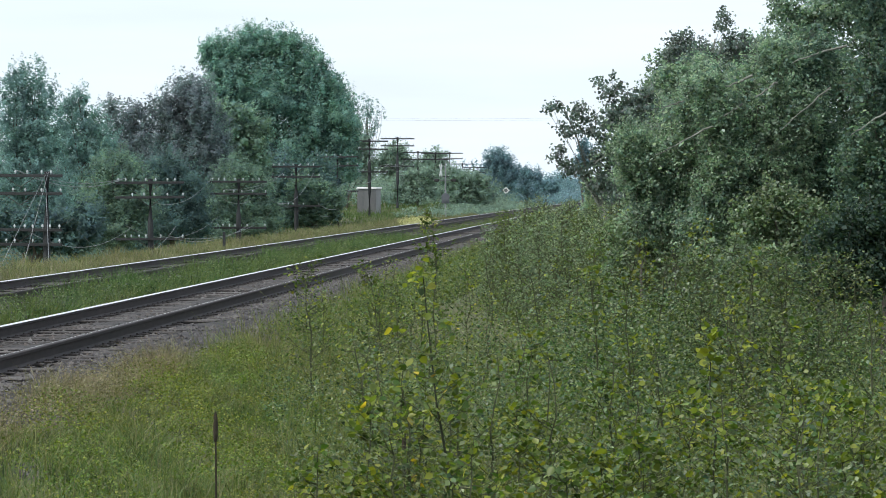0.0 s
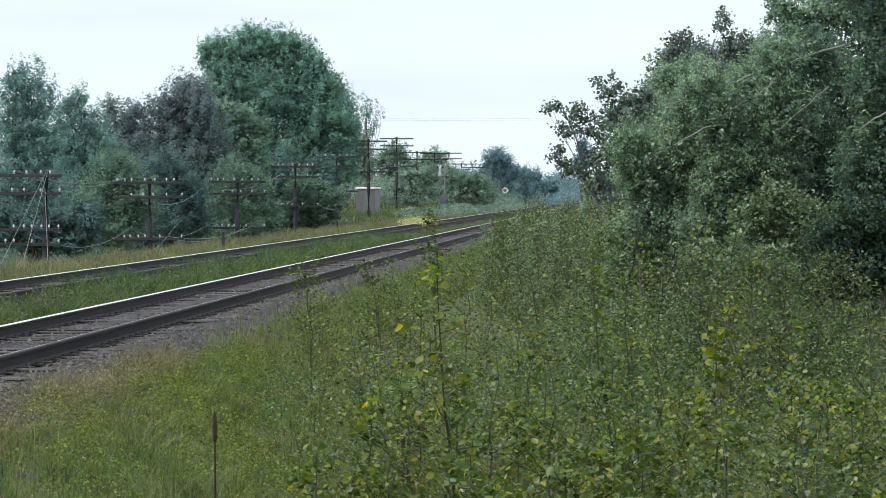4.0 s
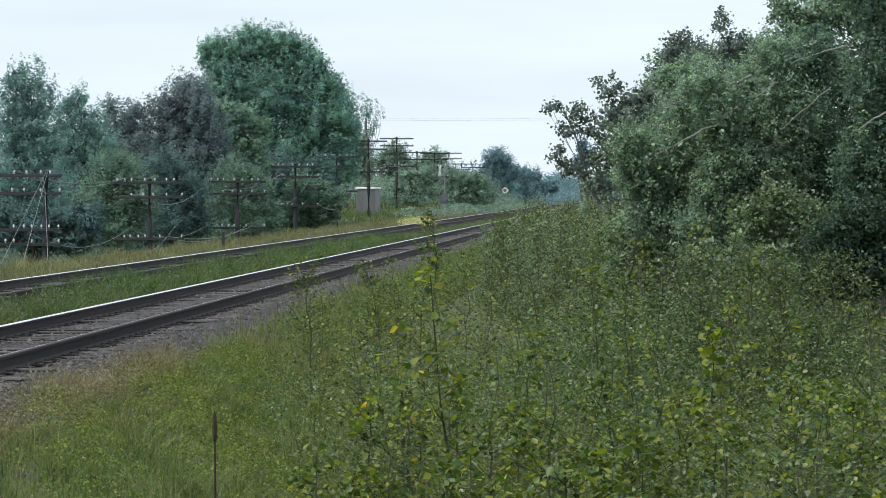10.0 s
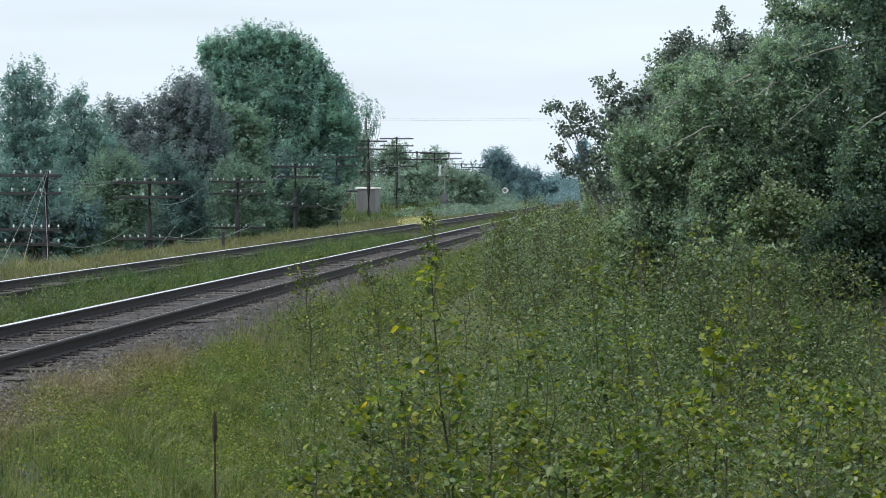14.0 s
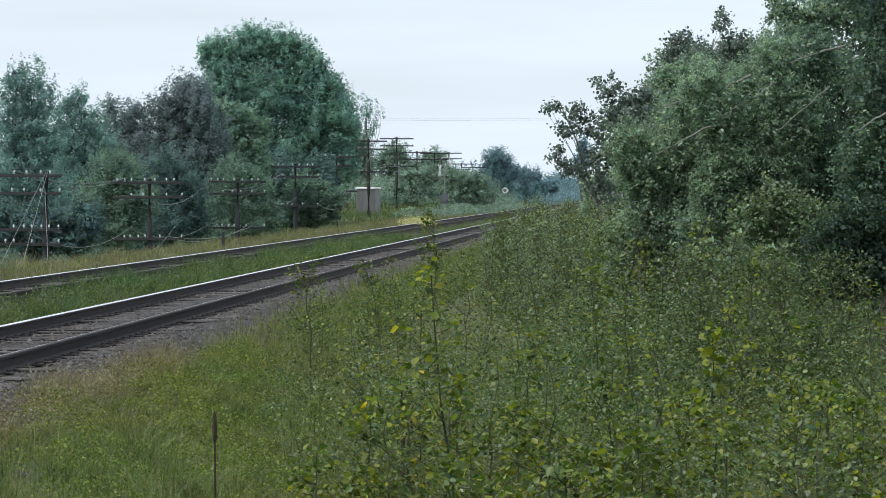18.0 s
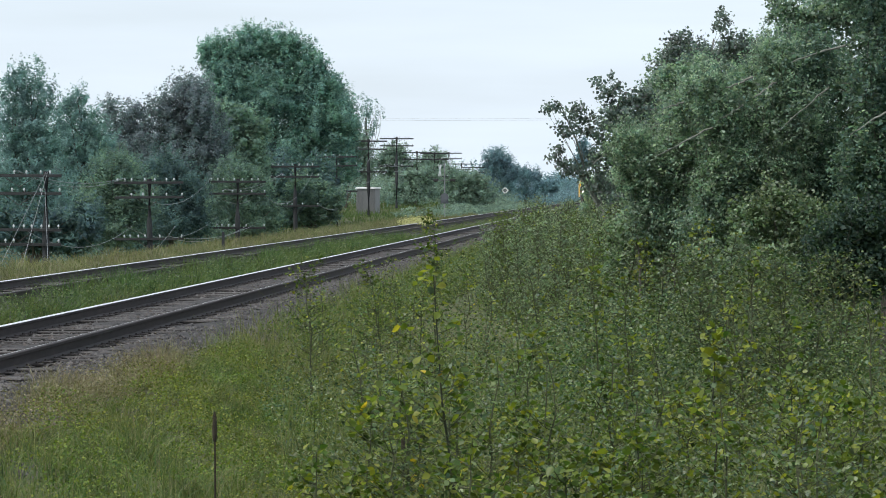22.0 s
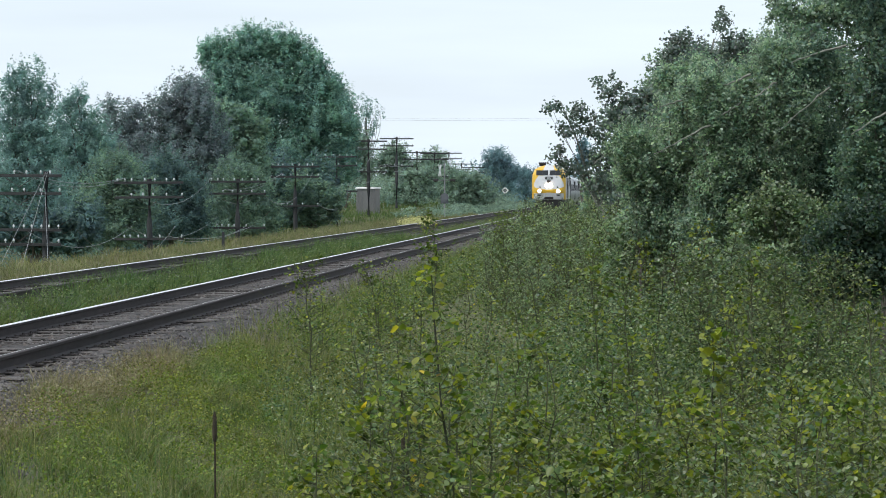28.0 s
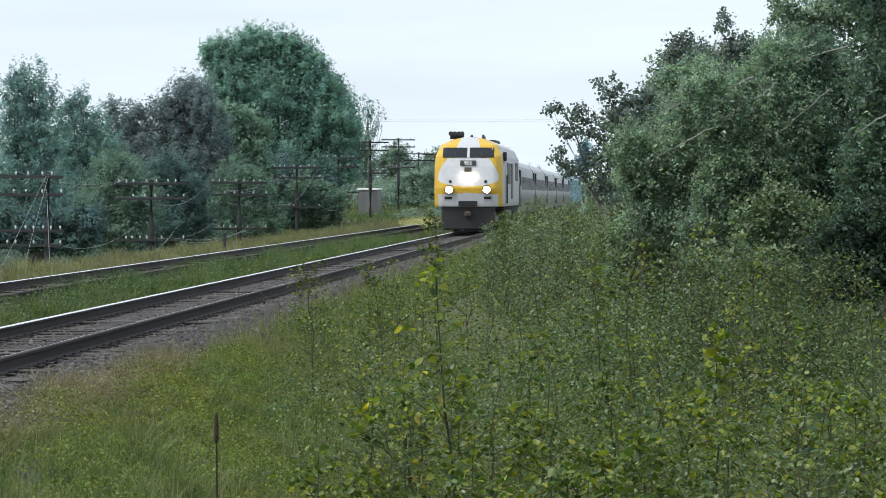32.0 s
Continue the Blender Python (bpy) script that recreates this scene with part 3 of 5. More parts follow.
        inner.append(d * ell * ((0.74 if near else 0.84) * rng.random(m) ** 0.4)[:, None] + shift)
        # foliage that closes the crown between a lobe and its neighbours
        beside = sorted(lobes, key=lambda o: math.hypot(o[0] - lx, o[1] - lz))[1:4]
        for ox, oz, orx, orz in beside:
            if math.hypot(ox - lx, oz - lz) < 1.25 * (max(rx, rz) + max(orx, orz)):
                k = rng.random((max(4, m // 4), 1))
                r_ = 0.42 * (np.array([rx, rx, rz]) * (1 - k) + np.array([orx, orx, orz]) * k)
                inner.append(shift * (1 - k) + np.array([ox, 0, oz - zb]) * k + np.clip(rng.normal(0, 1, (len(k), 3)), -1.7, 1.7) * r_)
    if near:
        o = mesh_part("branching", sticks_mesh("branching", np.concatenate(ta)[::3], np.concatenate(tb)[::3], np.full(len(np.concatenate(ta)[::3]), 0.004)), bark, root)
        o["kind"] = "stuff"
    mesh_part("crown", leaves_mesh("crown", np.concatenate(pts), size, rng, shape if near else "tri", normals=np.concatenate(nrm)), leaf, root)
    if shape == "kite" and limbs < 26 or count > 20000:
        q = np.concatenate(inner)
        mesh_part("inner_crown", leaves_mesh("inner_crown", q, size * (1.6 if near else 1.7), rng, shape if near else "tri"), leaf, root, "shaded inner foliage")
    if kind == "aspen_tree":
        WAVING.append(root)
    return tagged(root, label, "bush" if "bush" in kind or "shrub" in kind else "tree")


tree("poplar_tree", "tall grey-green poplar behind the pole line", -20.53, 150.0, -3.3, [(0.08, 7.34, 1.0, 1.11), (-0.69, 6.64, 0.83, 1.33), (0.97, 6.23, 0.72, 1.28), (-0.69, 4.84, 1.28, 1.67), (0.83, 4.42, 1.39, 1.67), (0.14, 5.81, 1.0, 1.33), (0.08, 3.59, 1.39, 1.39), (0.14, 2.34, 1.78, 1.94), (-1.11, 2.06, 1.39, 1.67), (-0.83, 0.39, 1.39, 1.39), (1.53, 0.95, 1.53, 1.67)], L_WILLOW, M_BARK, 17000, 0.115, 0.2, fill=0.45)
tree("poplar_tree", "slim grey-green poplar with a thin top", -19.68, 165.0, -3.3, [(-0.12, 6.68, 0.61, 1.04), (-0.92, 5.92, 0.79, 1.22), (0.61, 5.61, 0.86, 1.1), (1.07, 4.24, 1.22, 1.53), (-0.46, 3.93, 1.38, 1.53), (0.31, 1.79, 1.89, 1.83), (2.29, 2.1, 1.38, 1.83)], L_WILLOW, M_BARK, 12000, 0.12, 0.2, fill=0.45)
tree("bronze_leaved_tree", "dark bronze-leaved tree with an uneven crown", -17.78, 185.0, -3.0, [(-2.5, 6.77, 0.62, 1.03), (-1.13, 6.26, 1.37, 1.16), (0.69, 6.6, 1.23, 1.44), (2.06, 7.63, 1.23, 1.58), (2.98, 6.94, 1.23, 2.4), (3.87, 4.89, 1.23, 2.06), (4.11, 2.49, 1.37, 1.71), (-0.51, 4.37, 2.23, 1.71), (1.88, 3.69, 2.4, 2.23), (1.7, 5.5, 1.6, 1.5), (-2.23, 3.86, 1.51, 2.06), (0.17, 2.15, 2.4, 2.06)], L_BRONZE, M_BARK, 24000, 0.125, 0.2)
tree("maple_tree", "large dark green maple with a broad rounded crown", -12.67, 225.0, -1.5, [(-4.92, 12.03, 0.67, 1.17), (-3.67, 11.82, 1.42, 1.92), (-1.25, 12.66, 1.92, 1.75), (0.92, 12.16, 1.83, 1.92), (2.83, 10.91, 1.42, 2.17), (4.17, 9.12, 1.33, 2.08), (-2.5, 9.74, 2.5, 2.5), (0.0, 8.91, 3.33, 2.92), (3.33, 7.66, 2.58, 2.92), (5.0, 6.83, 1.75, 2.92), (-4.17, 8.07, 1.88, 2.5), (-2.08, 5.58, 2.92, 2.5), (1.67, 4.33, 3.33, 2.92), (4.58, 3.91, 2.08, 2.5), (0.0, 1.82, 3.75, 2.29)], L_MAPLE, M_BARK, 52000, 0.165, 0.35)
# added tree that stands for a pale green patch in the maple's crown
tree("box_elder_tree", "light green tree added for the pale patch in the maple", -13.2, 202.0, -2.4, [(-1.3, 7.4, 1.0, 0.6), (-0.2, 6.9, 1.2, 0.7), (0.9, 6.0, 1.1, 0.8), (-1.0, 5.7, 1.4, 0.9), (0.3, 5.0, 1.5, 0.9), (-0.9, 4.0, 1.6, 1.1), (0.9, 3.6, 1.3, 1.0), (-0.2, 2.4, 2.0, 1.3)], L_PALEPATCH, M_BARK, 8000, 0.16, 0.16)
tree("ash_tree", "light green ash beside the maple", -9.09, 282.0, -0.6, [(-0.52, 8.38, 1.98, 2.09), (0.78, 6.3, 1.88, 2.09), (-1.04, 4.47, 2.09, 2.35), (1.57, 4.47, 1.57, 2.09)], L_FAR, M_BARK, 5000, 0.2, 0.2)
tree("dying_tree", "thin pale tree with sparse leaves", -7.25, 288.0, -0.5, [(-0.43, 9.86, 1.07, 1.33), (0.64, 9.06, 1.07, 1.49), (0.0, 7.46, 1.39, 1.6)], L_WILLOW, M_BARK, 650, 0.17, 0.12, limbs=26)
tree("dense_bush", "rounded light green bush below the poles", -15.65, 146.0, -3.3, [(0.0, 2.86, 1.35, 1.03), (-0.68, 1.51, 1.49, 1.35), (0.81, 1.38, 1.49, 1.35), (-0.14, 0.02, 1.89, 1.22)], L_LIME, M_BARK, 11000, 0.1, 0.2)
tree("dense_bush", "dark green bush in the hollow", -14.34, 160.0, -3.3, [(-0.3, 2.97, 1.33, 1.13), (0.74, 1.79, 1.48, 1.48), (0.0, 0.31, 2.07, 1.33), (1.33, 0.01, 1.19, 1.19)], L_SHADEBUSH, M_BARK, 9000, 0.1, 0.2)
tree("dense_bush", "rounded green bush below the poles", -11.93, 182.0, -2.9, [(-0.51, 2.64, 1.69, 1.28), (0.67, 1.8, 1.52, 1.52), (-1.01, 0.96, 1.69, 1.52), (1.01, 0.28, 1.69, 1.35), (-0.34, -0.39, 2.36, 1.01)], L_LIME, M_BARK, 12500, 0.1, 0.2)
tree("dense_bush", "low leafy bush beside the poles", -8.50, 205.0, -2.0, [(-0.76, 1.62, 1.52, 1.52), (0.76, 1.24, 1.52, 1.33), (-1.71, 0.3, 1.52, 1.14), (0.0, 0.11, 1.52, 0.84)], L_LIME, M_BARK, 4500, 0.17, 0.2)
tree("dense_bush", "grey-green bush at the edge of the hollow", -17.87, 128.0, -3.3, [(-0.47, 0.35, 1.42, 1.07), (0.95, 0.11, 1.3, 1.07), (2.13, -0.13, 1.19, 0.95), (2.84, 0.35, 0.95, 1.19)], L_SHADEBUSH, M_BARK, 6500, 0.14, 0.2)
tree("dense_bush", "dark green bush in the shade of the trees", -21.22, 170.0, -3.3, [(0.0, -0.09, 2.2, 1.57), (4.09, -0.41, 2.52, 1.57), (2.2, 0.54, 1.89, 1.89)], L_SHADEBUSH, M_BARK, 7000, 0.17, 0.2)
tree("dense_bush", "bush under the maple, coloured dark for its shade", -11.54, 212.0, -2.2, [(-0.39, 2.21, 2.75, 2.75), (-3.53, 2.21, 2.36, 3.14), (2.75, 2.21, 1.96, 2.36)], L_SHADEBUSH, M_BARK, 7000, 0.2, 0.2)
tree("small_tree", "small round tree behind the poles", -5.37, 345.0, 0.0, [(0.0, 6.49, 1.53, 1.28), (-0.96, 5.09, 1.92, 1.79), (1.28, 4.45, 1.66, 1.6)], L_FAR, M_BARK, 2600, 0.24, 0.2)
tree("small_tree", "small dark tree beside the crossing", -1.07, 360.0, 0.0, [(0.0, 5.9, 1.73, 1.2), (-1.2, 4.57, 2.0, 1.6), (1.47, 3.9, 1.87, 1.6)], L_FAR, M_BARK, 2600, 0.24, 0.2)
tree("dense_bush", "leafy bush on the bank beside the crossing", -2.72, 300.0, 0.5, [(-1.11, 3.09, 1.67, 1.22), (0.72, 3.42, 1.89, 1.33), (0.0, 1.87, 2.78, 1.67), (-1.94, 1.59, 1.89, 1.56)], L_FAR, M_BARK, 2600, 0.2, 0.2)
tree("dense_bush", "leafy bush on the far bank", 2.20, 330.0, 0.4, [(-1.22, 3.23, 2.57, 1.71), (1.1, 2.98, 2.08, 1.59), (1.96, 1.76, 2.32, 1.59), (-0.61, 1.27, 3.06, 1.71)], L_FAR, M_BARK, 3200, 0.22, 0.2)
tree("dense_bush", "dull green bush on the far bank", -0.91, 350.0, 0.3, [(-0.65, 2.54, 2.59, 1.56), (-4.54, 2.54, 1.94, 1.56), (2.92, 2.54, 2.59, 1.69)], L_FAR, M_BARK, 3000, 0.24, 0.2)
tree("round_tree", "lone round-crowned tree far along the line", 7.80, 430.0, 0.0, [(-0.16, 6.56, 2.31, 1.83), (-1.27, 4.81, 1.75, 1.91), (1.35, 4.65, 1.75, 2.07), (-0.16, 3.13, 2.87, 2.55)], L_HAZEBLUE, M_BARK, 9500, 0.18, 0.2)
tree("small_tree", "far blue-green tree beyond the round tree", 12.71, 470.0, 0.0, [(-0.7, 4.92, 1.57, 1.31), (1.04, 4.57, 1.57, 1.39), (0.0, 2.83, 2.96, 2.26)], L_HAZEBLUE, M_BARK, 3800, 0.2, 0.2)
tree("small_tree", "far low tree beside the line", 16.09, 480.0, 0.0, [(-0.89, 3.3, 1.42, 1.07), (0.89, 2.86, 1.6, 1.24), (-0.44, 1.97, 2.13, 1.24)], L_HAZEBLUE, M_BARK, 3000, 0.2, 0.2)
tree("poplar_tree", "distant blue-green poplar behind the thicket", 8.33, 180.0, -0.5, [(-0.07, 4.4, 0.37, 0.53), (0.2, 3.73, 0.5, 0.6), (-0.33, 3.47, 0.4, 0.47)], L_HAZEBLUE, M_BARK, 1300, 0.13, 0.06)
tree("aspen_tree", "young aspen leaning over the weeds with open crown", 3.02, 50.0, -0.5, [(-1.22, 3.1, 0.19, 0.11), (-0.79, 2.98, 0.3, 0.17), (-0.3, 3.39, 0.26, 0.22), (0.0, 3.07, 0.43, 0.3), (0.37, 3.12, 0.37, 0.37), (-0.48, 2.76, 0.33, 0.2), (-1.02, 2.73, 0.22, 0.15), (-1.13, 2.33, 0.17, 0.19), (-0.39, 2.24, 0.28, 0.33), (-1.0, 2.1, 0.19, 0.15), (-0.72, 2.06, 0.22, 0.14), (-0.46, 1.93, 0.17, 0.13), (-0.46, 1.76, 0.11, 0.15), (-0.26, 1.73, 0.17, 0.24)], L_SILHOUETTE, M_ASPENBARK, 3400, 0.06, 0.035, limbs=16, lean=1.2, shape='leaf')
tree("aspen_tree", "young leafy aspen behind the leaning one", 3.74, 53.0, -0.5, [(-0.05, 2.96, 0.49, 0.49), (-0.25, 2.32, 0.49, 0.59), (0.15, 2.22, 0.59, 0.59), (-0.54, 1.83, 0.49, 0.49), (-0.15, 1.44, 0.69, 0.49), (-0.79, 1.39, 0.35, 0.33)], L_ASPEN, M_ASPENBARK, 10000, 0.052, 0.05, limbs=20, lean=0.6)
tree("aspen_tree", "young aspen with a ragged top", 3.67, 45.0, -0.5, [(-0.33, 3.39, 0.25, 0.3), (0.12, 3.47, 0.38, 0.3), (0.04, 2.89, 0.67, 0.5), (0.62, 2.97, 0.58, 0.5), (-0.21, 2.31, 0.58, 0.5), (0.54, 2.14, 0.67, 0.58), (0.04, 1.56, 0.67, 0.5)], L_ASPEN, M_ASPENBARK, 17000, 0.044, 0.05, limbs=24, lean=0.6)
tree("aspen_tree", "tall dense aspen at the edge of the thicket", 4.62, 38.0, -0.5, [(-0.39, 3.97, 0.24, 0.21), (-0.07, 3.76, 0.42, 0.35), (0.42, 4.04, 0.56, 0.42), (0.84, 3.69, 0.49, 0.49), (-0.35, 3.34, 0.42, 0.42), (0.21, 3.13, 0.56, 0.49), (0.77, 2.85, 0.49, 0.56), (-0.28, 2.64, 0.56, 0.49), (0.42, 2.28, 0.63, 0.56), (-0.49, 2.0, 0.56, 0.49), (0.07, 1.72, 0.56, 0.42), (-0.7, 2.85, 0.42, 0.42), (-0.77, 2.42, 0.42, 0.42)], L_ASPEN, M_ASPENBARK, 30000, 0.042, 0.06, limbs=26, lean=0.8)
tree("aspen_tree", "broad aspen with foliage coloured dark for shade", 4.89, 34.0, -0.5, [(-0.13, 4.11, 0.57, 0.44), (0.25, 3.61, 0.57, 0.57), (0.0, 2.92, 0.44, 0.5), (0.31, 2.47, 0.5, 0.5), (-0.19, 1.97, 0.38, 0.44), (0.25, 1.78, 0.5, 0.44)], L_SHADEASPEN, M_BARK, 18000, 0.042, 0.04, limbs=20)
tree("aspen_tree", "broad dense aspen behind the leaning ones", 4.6, 57.0, -0.5, [(-0.42, 4.05, 0.42, 0.4), (-0.1, 4.25, 0.3, 0.3), (0.35, 4.15, 0.4, 0.35), (0.8, 4.2, 0.42, 0.4), (1.2, 4.3, 0.45, 0.45), (-0.55, 3.5, 0.55, 0.5), (0.15, 3.6, 0.6, 0.5), (0.85, 3.6, 0.6, 0.5), (1.5, 3.7, 0.6, 0.5), (-1.15, 3.0, 0.5, 0.45), (-0.5, 2.8, 0.6, 0.5), (0.3, 2.9, 0.6, 0.5), (1.1, 2.9, 0.6, 0.5), (-1.3, 2.4, 0.42, 0.4), (-0.7, 2.1, 0.6, 0.5), (0.1, 2.1, 0.6, 0.5), (0.9, 2.1, 0.6, 0.5), (1.6, 2.4, 0.6, 0.6), (-1.0, 1.6, 0.5, 0.4)], L_ASPEN, M_ASPENBARK, 20000, 0.058, 0.07, limbs=24, lean=0.6)
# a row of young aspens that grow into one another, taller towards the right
for _x, _top, _n, _leaf in ((2.42, 2.30, 3, L_ASPEN), (2.86, 2.66, 4, L_ASPEN), (3.28, 2.98, 5, L_ASPEN), (3.70, 3.12, 5, L_ASPEN), (3.92, 2.78, 4, L_ASPEN), (4.12, 3.26, 5, L_ASPEN), (4.52, 3.42, 5, L_SHADEASPEN)):
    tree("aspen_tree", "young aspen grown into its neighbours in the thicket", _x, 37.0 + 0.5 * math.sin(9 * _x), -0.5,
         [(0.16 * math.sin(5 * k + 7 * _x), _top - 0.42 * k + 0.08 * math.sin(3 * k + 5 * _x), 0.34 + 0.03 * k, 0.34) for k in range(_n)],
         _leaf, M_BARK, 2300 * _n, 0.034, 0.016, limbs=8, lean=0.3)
tree("thicket_shrub", "leafy young aspen clump beside the line", 3.00, 60.0, -0.5, [(-0.09, 1.82, 0.12, 0.19), (0.04, 1.8, 0.18, 0.2), (0.07, 1.6, 0.2, 0.2), (-0.02, 1.33, 0.29, 0.22)], L_ASPEN, M_BARK, 4600, 0.06, 0.025)
tree("thicket_shrub", "dense shrub under the aspens", 2.93, 40.0, -0.55, [(-0.52, 1.28, 0.3, 0.22), (0.04, 1.2, 0.37, 0.27), (0.59, 1.39, 0.33, 0.33), (-0.15, 1.06, 0.52, 0.33), (0.44, 0.98, 0.52, 0.37), (-0.52, 0.76, 0.52, 0.37), (0.15, 0.61, 0.59, 0.37), (0.74, 0.69, 0.44, 0.37)], L_GLINTLEAF, M_BARK, 9000, 0.045, 0.03)
tree("thicket_shrub", "green shrub with pale highlight-coloured leaves under the aspens", 3.97, 36.0, -0.55, [(-0.4, 1.42, 0.27, 0.27), (-0.07, 1.59, 0.24, 0.33), (0.23, 1.49, 0.27, 0.27), (-0.2, 1.05, 0.47, 0.33), (0.4, 1.19, 0.4, 0.4), (0.0, 0.72, 0.53, 0.33), (-0.47, 0.72, 0.4, 0.33)], L_GLINTLEAF, M_BARK, 5500, 0.045, 0.03)
tree("thicket_shrub", "shrub beneath the tall aspens, coloured dark for shade", 4.44, 33.0, -0.55, [(-0.18, 1.17, 0.37, 0.34), (0.24, 1.35, 0.37, 0.37), (0.12, 0.86, 0.49, 0.37), (-0.31, 0.74, 0.37, 0.31)], L_SHADESHRUB, M_BARK, 7000, 0.045, 0.03)
tree("thicket_shrub", "tall leafy shrub behind the weeds", 4.86, 95.0, -0.5, [(0.26, 1.58, 0.53, 0.46), (0.7, 1.84, 0.7, 0.6), (0.18, 1.08, 0.77, 0.35)], L_ASPEN, M_BARK, 4500, 0.08, 0.03)
tree("aspen_tree", "greyish aspen with thin ragged top shoots", 4.19, 47.0, -0.5, [(-0.48, 3.95, 0.3, 0.23), (-0.65, 3.68, 0.23, 0.24), (-0.13, 3.73, 0.26, 0.24), (0.11, 4.32, 0.1, 0.24), (0.29, 3.97, 0.23, 0.21), (0.55, 3.81, 0.26, 0.26)], L_SILHOUETTE, M_ASPENBARK, 3200, 0.048, 0.045, limbs=18, shape='leaf')


def drooping_limb(root, a, b, sag, r, seed):
    """A pale limb that leaves the foliage of its tree and hangs out of it, with a few leaves at the tip."""
    rng = np.random.default_rng(seed)
    a, b = Vector(a) - root.location, Vector(b) - root.location
    ks = np.linspace(0, 1, 9)
    path = [a.lerp(b, k) + Vector((0, 0, 4 * sag * k * (1 - k))) + Vector(rng.normal(0, 0.007, 3)) for k in ks]
    bm = bmesh.new()
    tube(bm, path, [r * (1 - 0.7 * k) + 0.002 for k in ks], 6)
    part("limb", bm, M_ASPENBARK, root, "pale bare limb")
    q = np.array([path[int(rng.integers(3, 9))] + Vector(rng.normal(0, 0.1, 3)) for i in range(34)])
    mesh_part("shoot_foliage", leaves_mesh("shoot_foliage", q, 0.05, rng, "leaf"), L_ASPEN, root)


# the aspens in the order of their planting; the stems lean towards the line
drooping_limb(WAVING[1], (3.82, 52.2, 2.95), (2.66, 52.0, 2.22), 0.03, 0.020, 1)
drooping_limb(WAVING[2], (3.20, 36.3, 2.50), (2.52, 36.2, 2.14), 0.01, 0.012, 2)
drooping_limb(WAVING[2], (3.66, 36.3, 3.10), (3.34, 36.2, 2.96), 0.00, 0.017, 3)
drooping_limb(WAVING[2], (3.56, 36.3, 2.76), (3.24, 36.2, 2.56), 0.01, 0.010, 4)
drooping_limb(WAVING[2], (2.86, 36.3, 2.80), (2.58, 36.2, 2.72), 0.00, 0.010, 5)
drooping_limb(WAVING[3], (3.95, 36.2, 3.03), (3.70, 36.1, 2.84), 0.00, 0.014, 6)
drooping_limb(WAVING[3], (4.78, 36.2, 3.46), (4.12, 36.1, 3.26), 0.01, 0.015, 7)
drooping_limb(WAVING[3], (4.60, 36.2, 2.97), (4.00, 36.1, 2.46), 0.01, 0.010, 8)
drooping_limb(WAVING[4], (4.86, 33.2, 2.62), (4.42, 33.1, 2.33), 0.00, 0.012, 9)
drooping_limb(WAVING[0], (3.0, 49.9, 2.52), (2.45, 49.6, 2.18), 0.04, 0.016, 10)


# ---- woods and thickets behind the single trees ----
def thicket(name, label, blobs, s0, s1, u0, u1, h0, h1, wide, per, size, leaf, seed, power=1.0):
    """A mass of overlapping leafy clumps that stand on the land; too many to tell apart."""
    rng = np.random.default_rng(seed)
    pts, nrm = [], []
    for i in range(blobs):
        s, u = s0 + (s1 - s0) * rng.random() ** power, rng.uniform(u0, u1)
        h = rng.uniform(h0, h1)
        base = to_world(s, u, float(land(s, u)))
        for j in range(3):
            c = base + np.array([rng.normal(0, 0.3) * h * wide, rng.normal(0, 0.3) * h * wide, h * rng.uniform(0.25, 0.72)])
            q = rng.normal(0, 1, (per // 3, 3))
            q /= np.linalg.norm(q, axis=1)[:, None]
            rad = rng.uniform(0.55, 1.02, (len(q), 1)) * (1 + 0.25 * np.sin(q[:, :1] * 5 + i) * np.cos(q[:, 2:] * 4 + j))
            pts.append(c + q * rad * np.array([h * 0.36 * wide, h * 0.36 * wide, h * 0.32]))
            nrm.append(q * 0.8 + np.array([0, 0, 0.4]) + rng.normal(0, 0.4, q.shape))
    me = leaves_mesh(name, np.concatenate(pts), size, rng, "tri" if s0 > 35 else "kite", normals=np.concatenate(nrm))
    tagged(mesh_part(name, me, leaf, None), label, "woods", kind="stuff")


thicket("far_woods", "low belt of distant woods along the horizon", 160, 520, 900, -200, -14, 3.5, 7.5, 1.1, 260, 0.6, L_HAZEBLUE, 21)
thicket("far_woods", "low belt of distant woods along the horizon", 70, 500, 900, 9, 90, 3.5, 7.0, 1.1, 420, 0.5, L_HAZEBLUE, 22)
thicket("far_woods", "low belt of distant woods where the line ends", 110, 1500, 1900, -260, 60, 8.0, 12.0, 1.2, 330, 1.2, L_HAZEBLUE, 20)
thicket("far_woods", "distant blue-green shrubs beside the line", 70, 450, 800, -16, -6.2, 1.8, 3.4, 1.3, 200, 0.36, L_HAZEBLUE, 37)
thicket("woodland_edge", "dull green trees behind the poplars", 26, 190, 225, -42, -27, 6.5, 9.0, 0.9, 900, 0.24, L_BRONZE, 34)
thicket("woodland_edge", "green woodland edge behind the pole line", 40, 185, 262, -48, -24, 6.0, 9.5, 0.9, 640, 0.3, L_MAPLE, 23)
thicket("woodland_edge", "tangled green shrubs in the hollow below the poles", 66, 142, 235, -27, -18.0, 2.6, 4.6, 1.1, 420, 0.17, L_SHADEBUSH, 24)
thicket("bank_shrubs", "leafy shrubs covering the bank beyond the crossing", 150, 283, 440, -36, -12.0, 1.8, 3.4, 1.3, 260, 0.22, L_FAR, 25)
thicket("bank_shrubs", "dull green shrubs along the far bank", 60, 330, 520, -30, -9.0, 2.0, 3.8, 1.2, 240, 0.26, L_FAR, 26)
thicket("line_side_shrubs", "leafy shrubs along the near side of the line", 60, 110, 420, 6.8, 14.0, 1.4, 2.3, 1.1, 330, 0.13, L_LIME, 27)
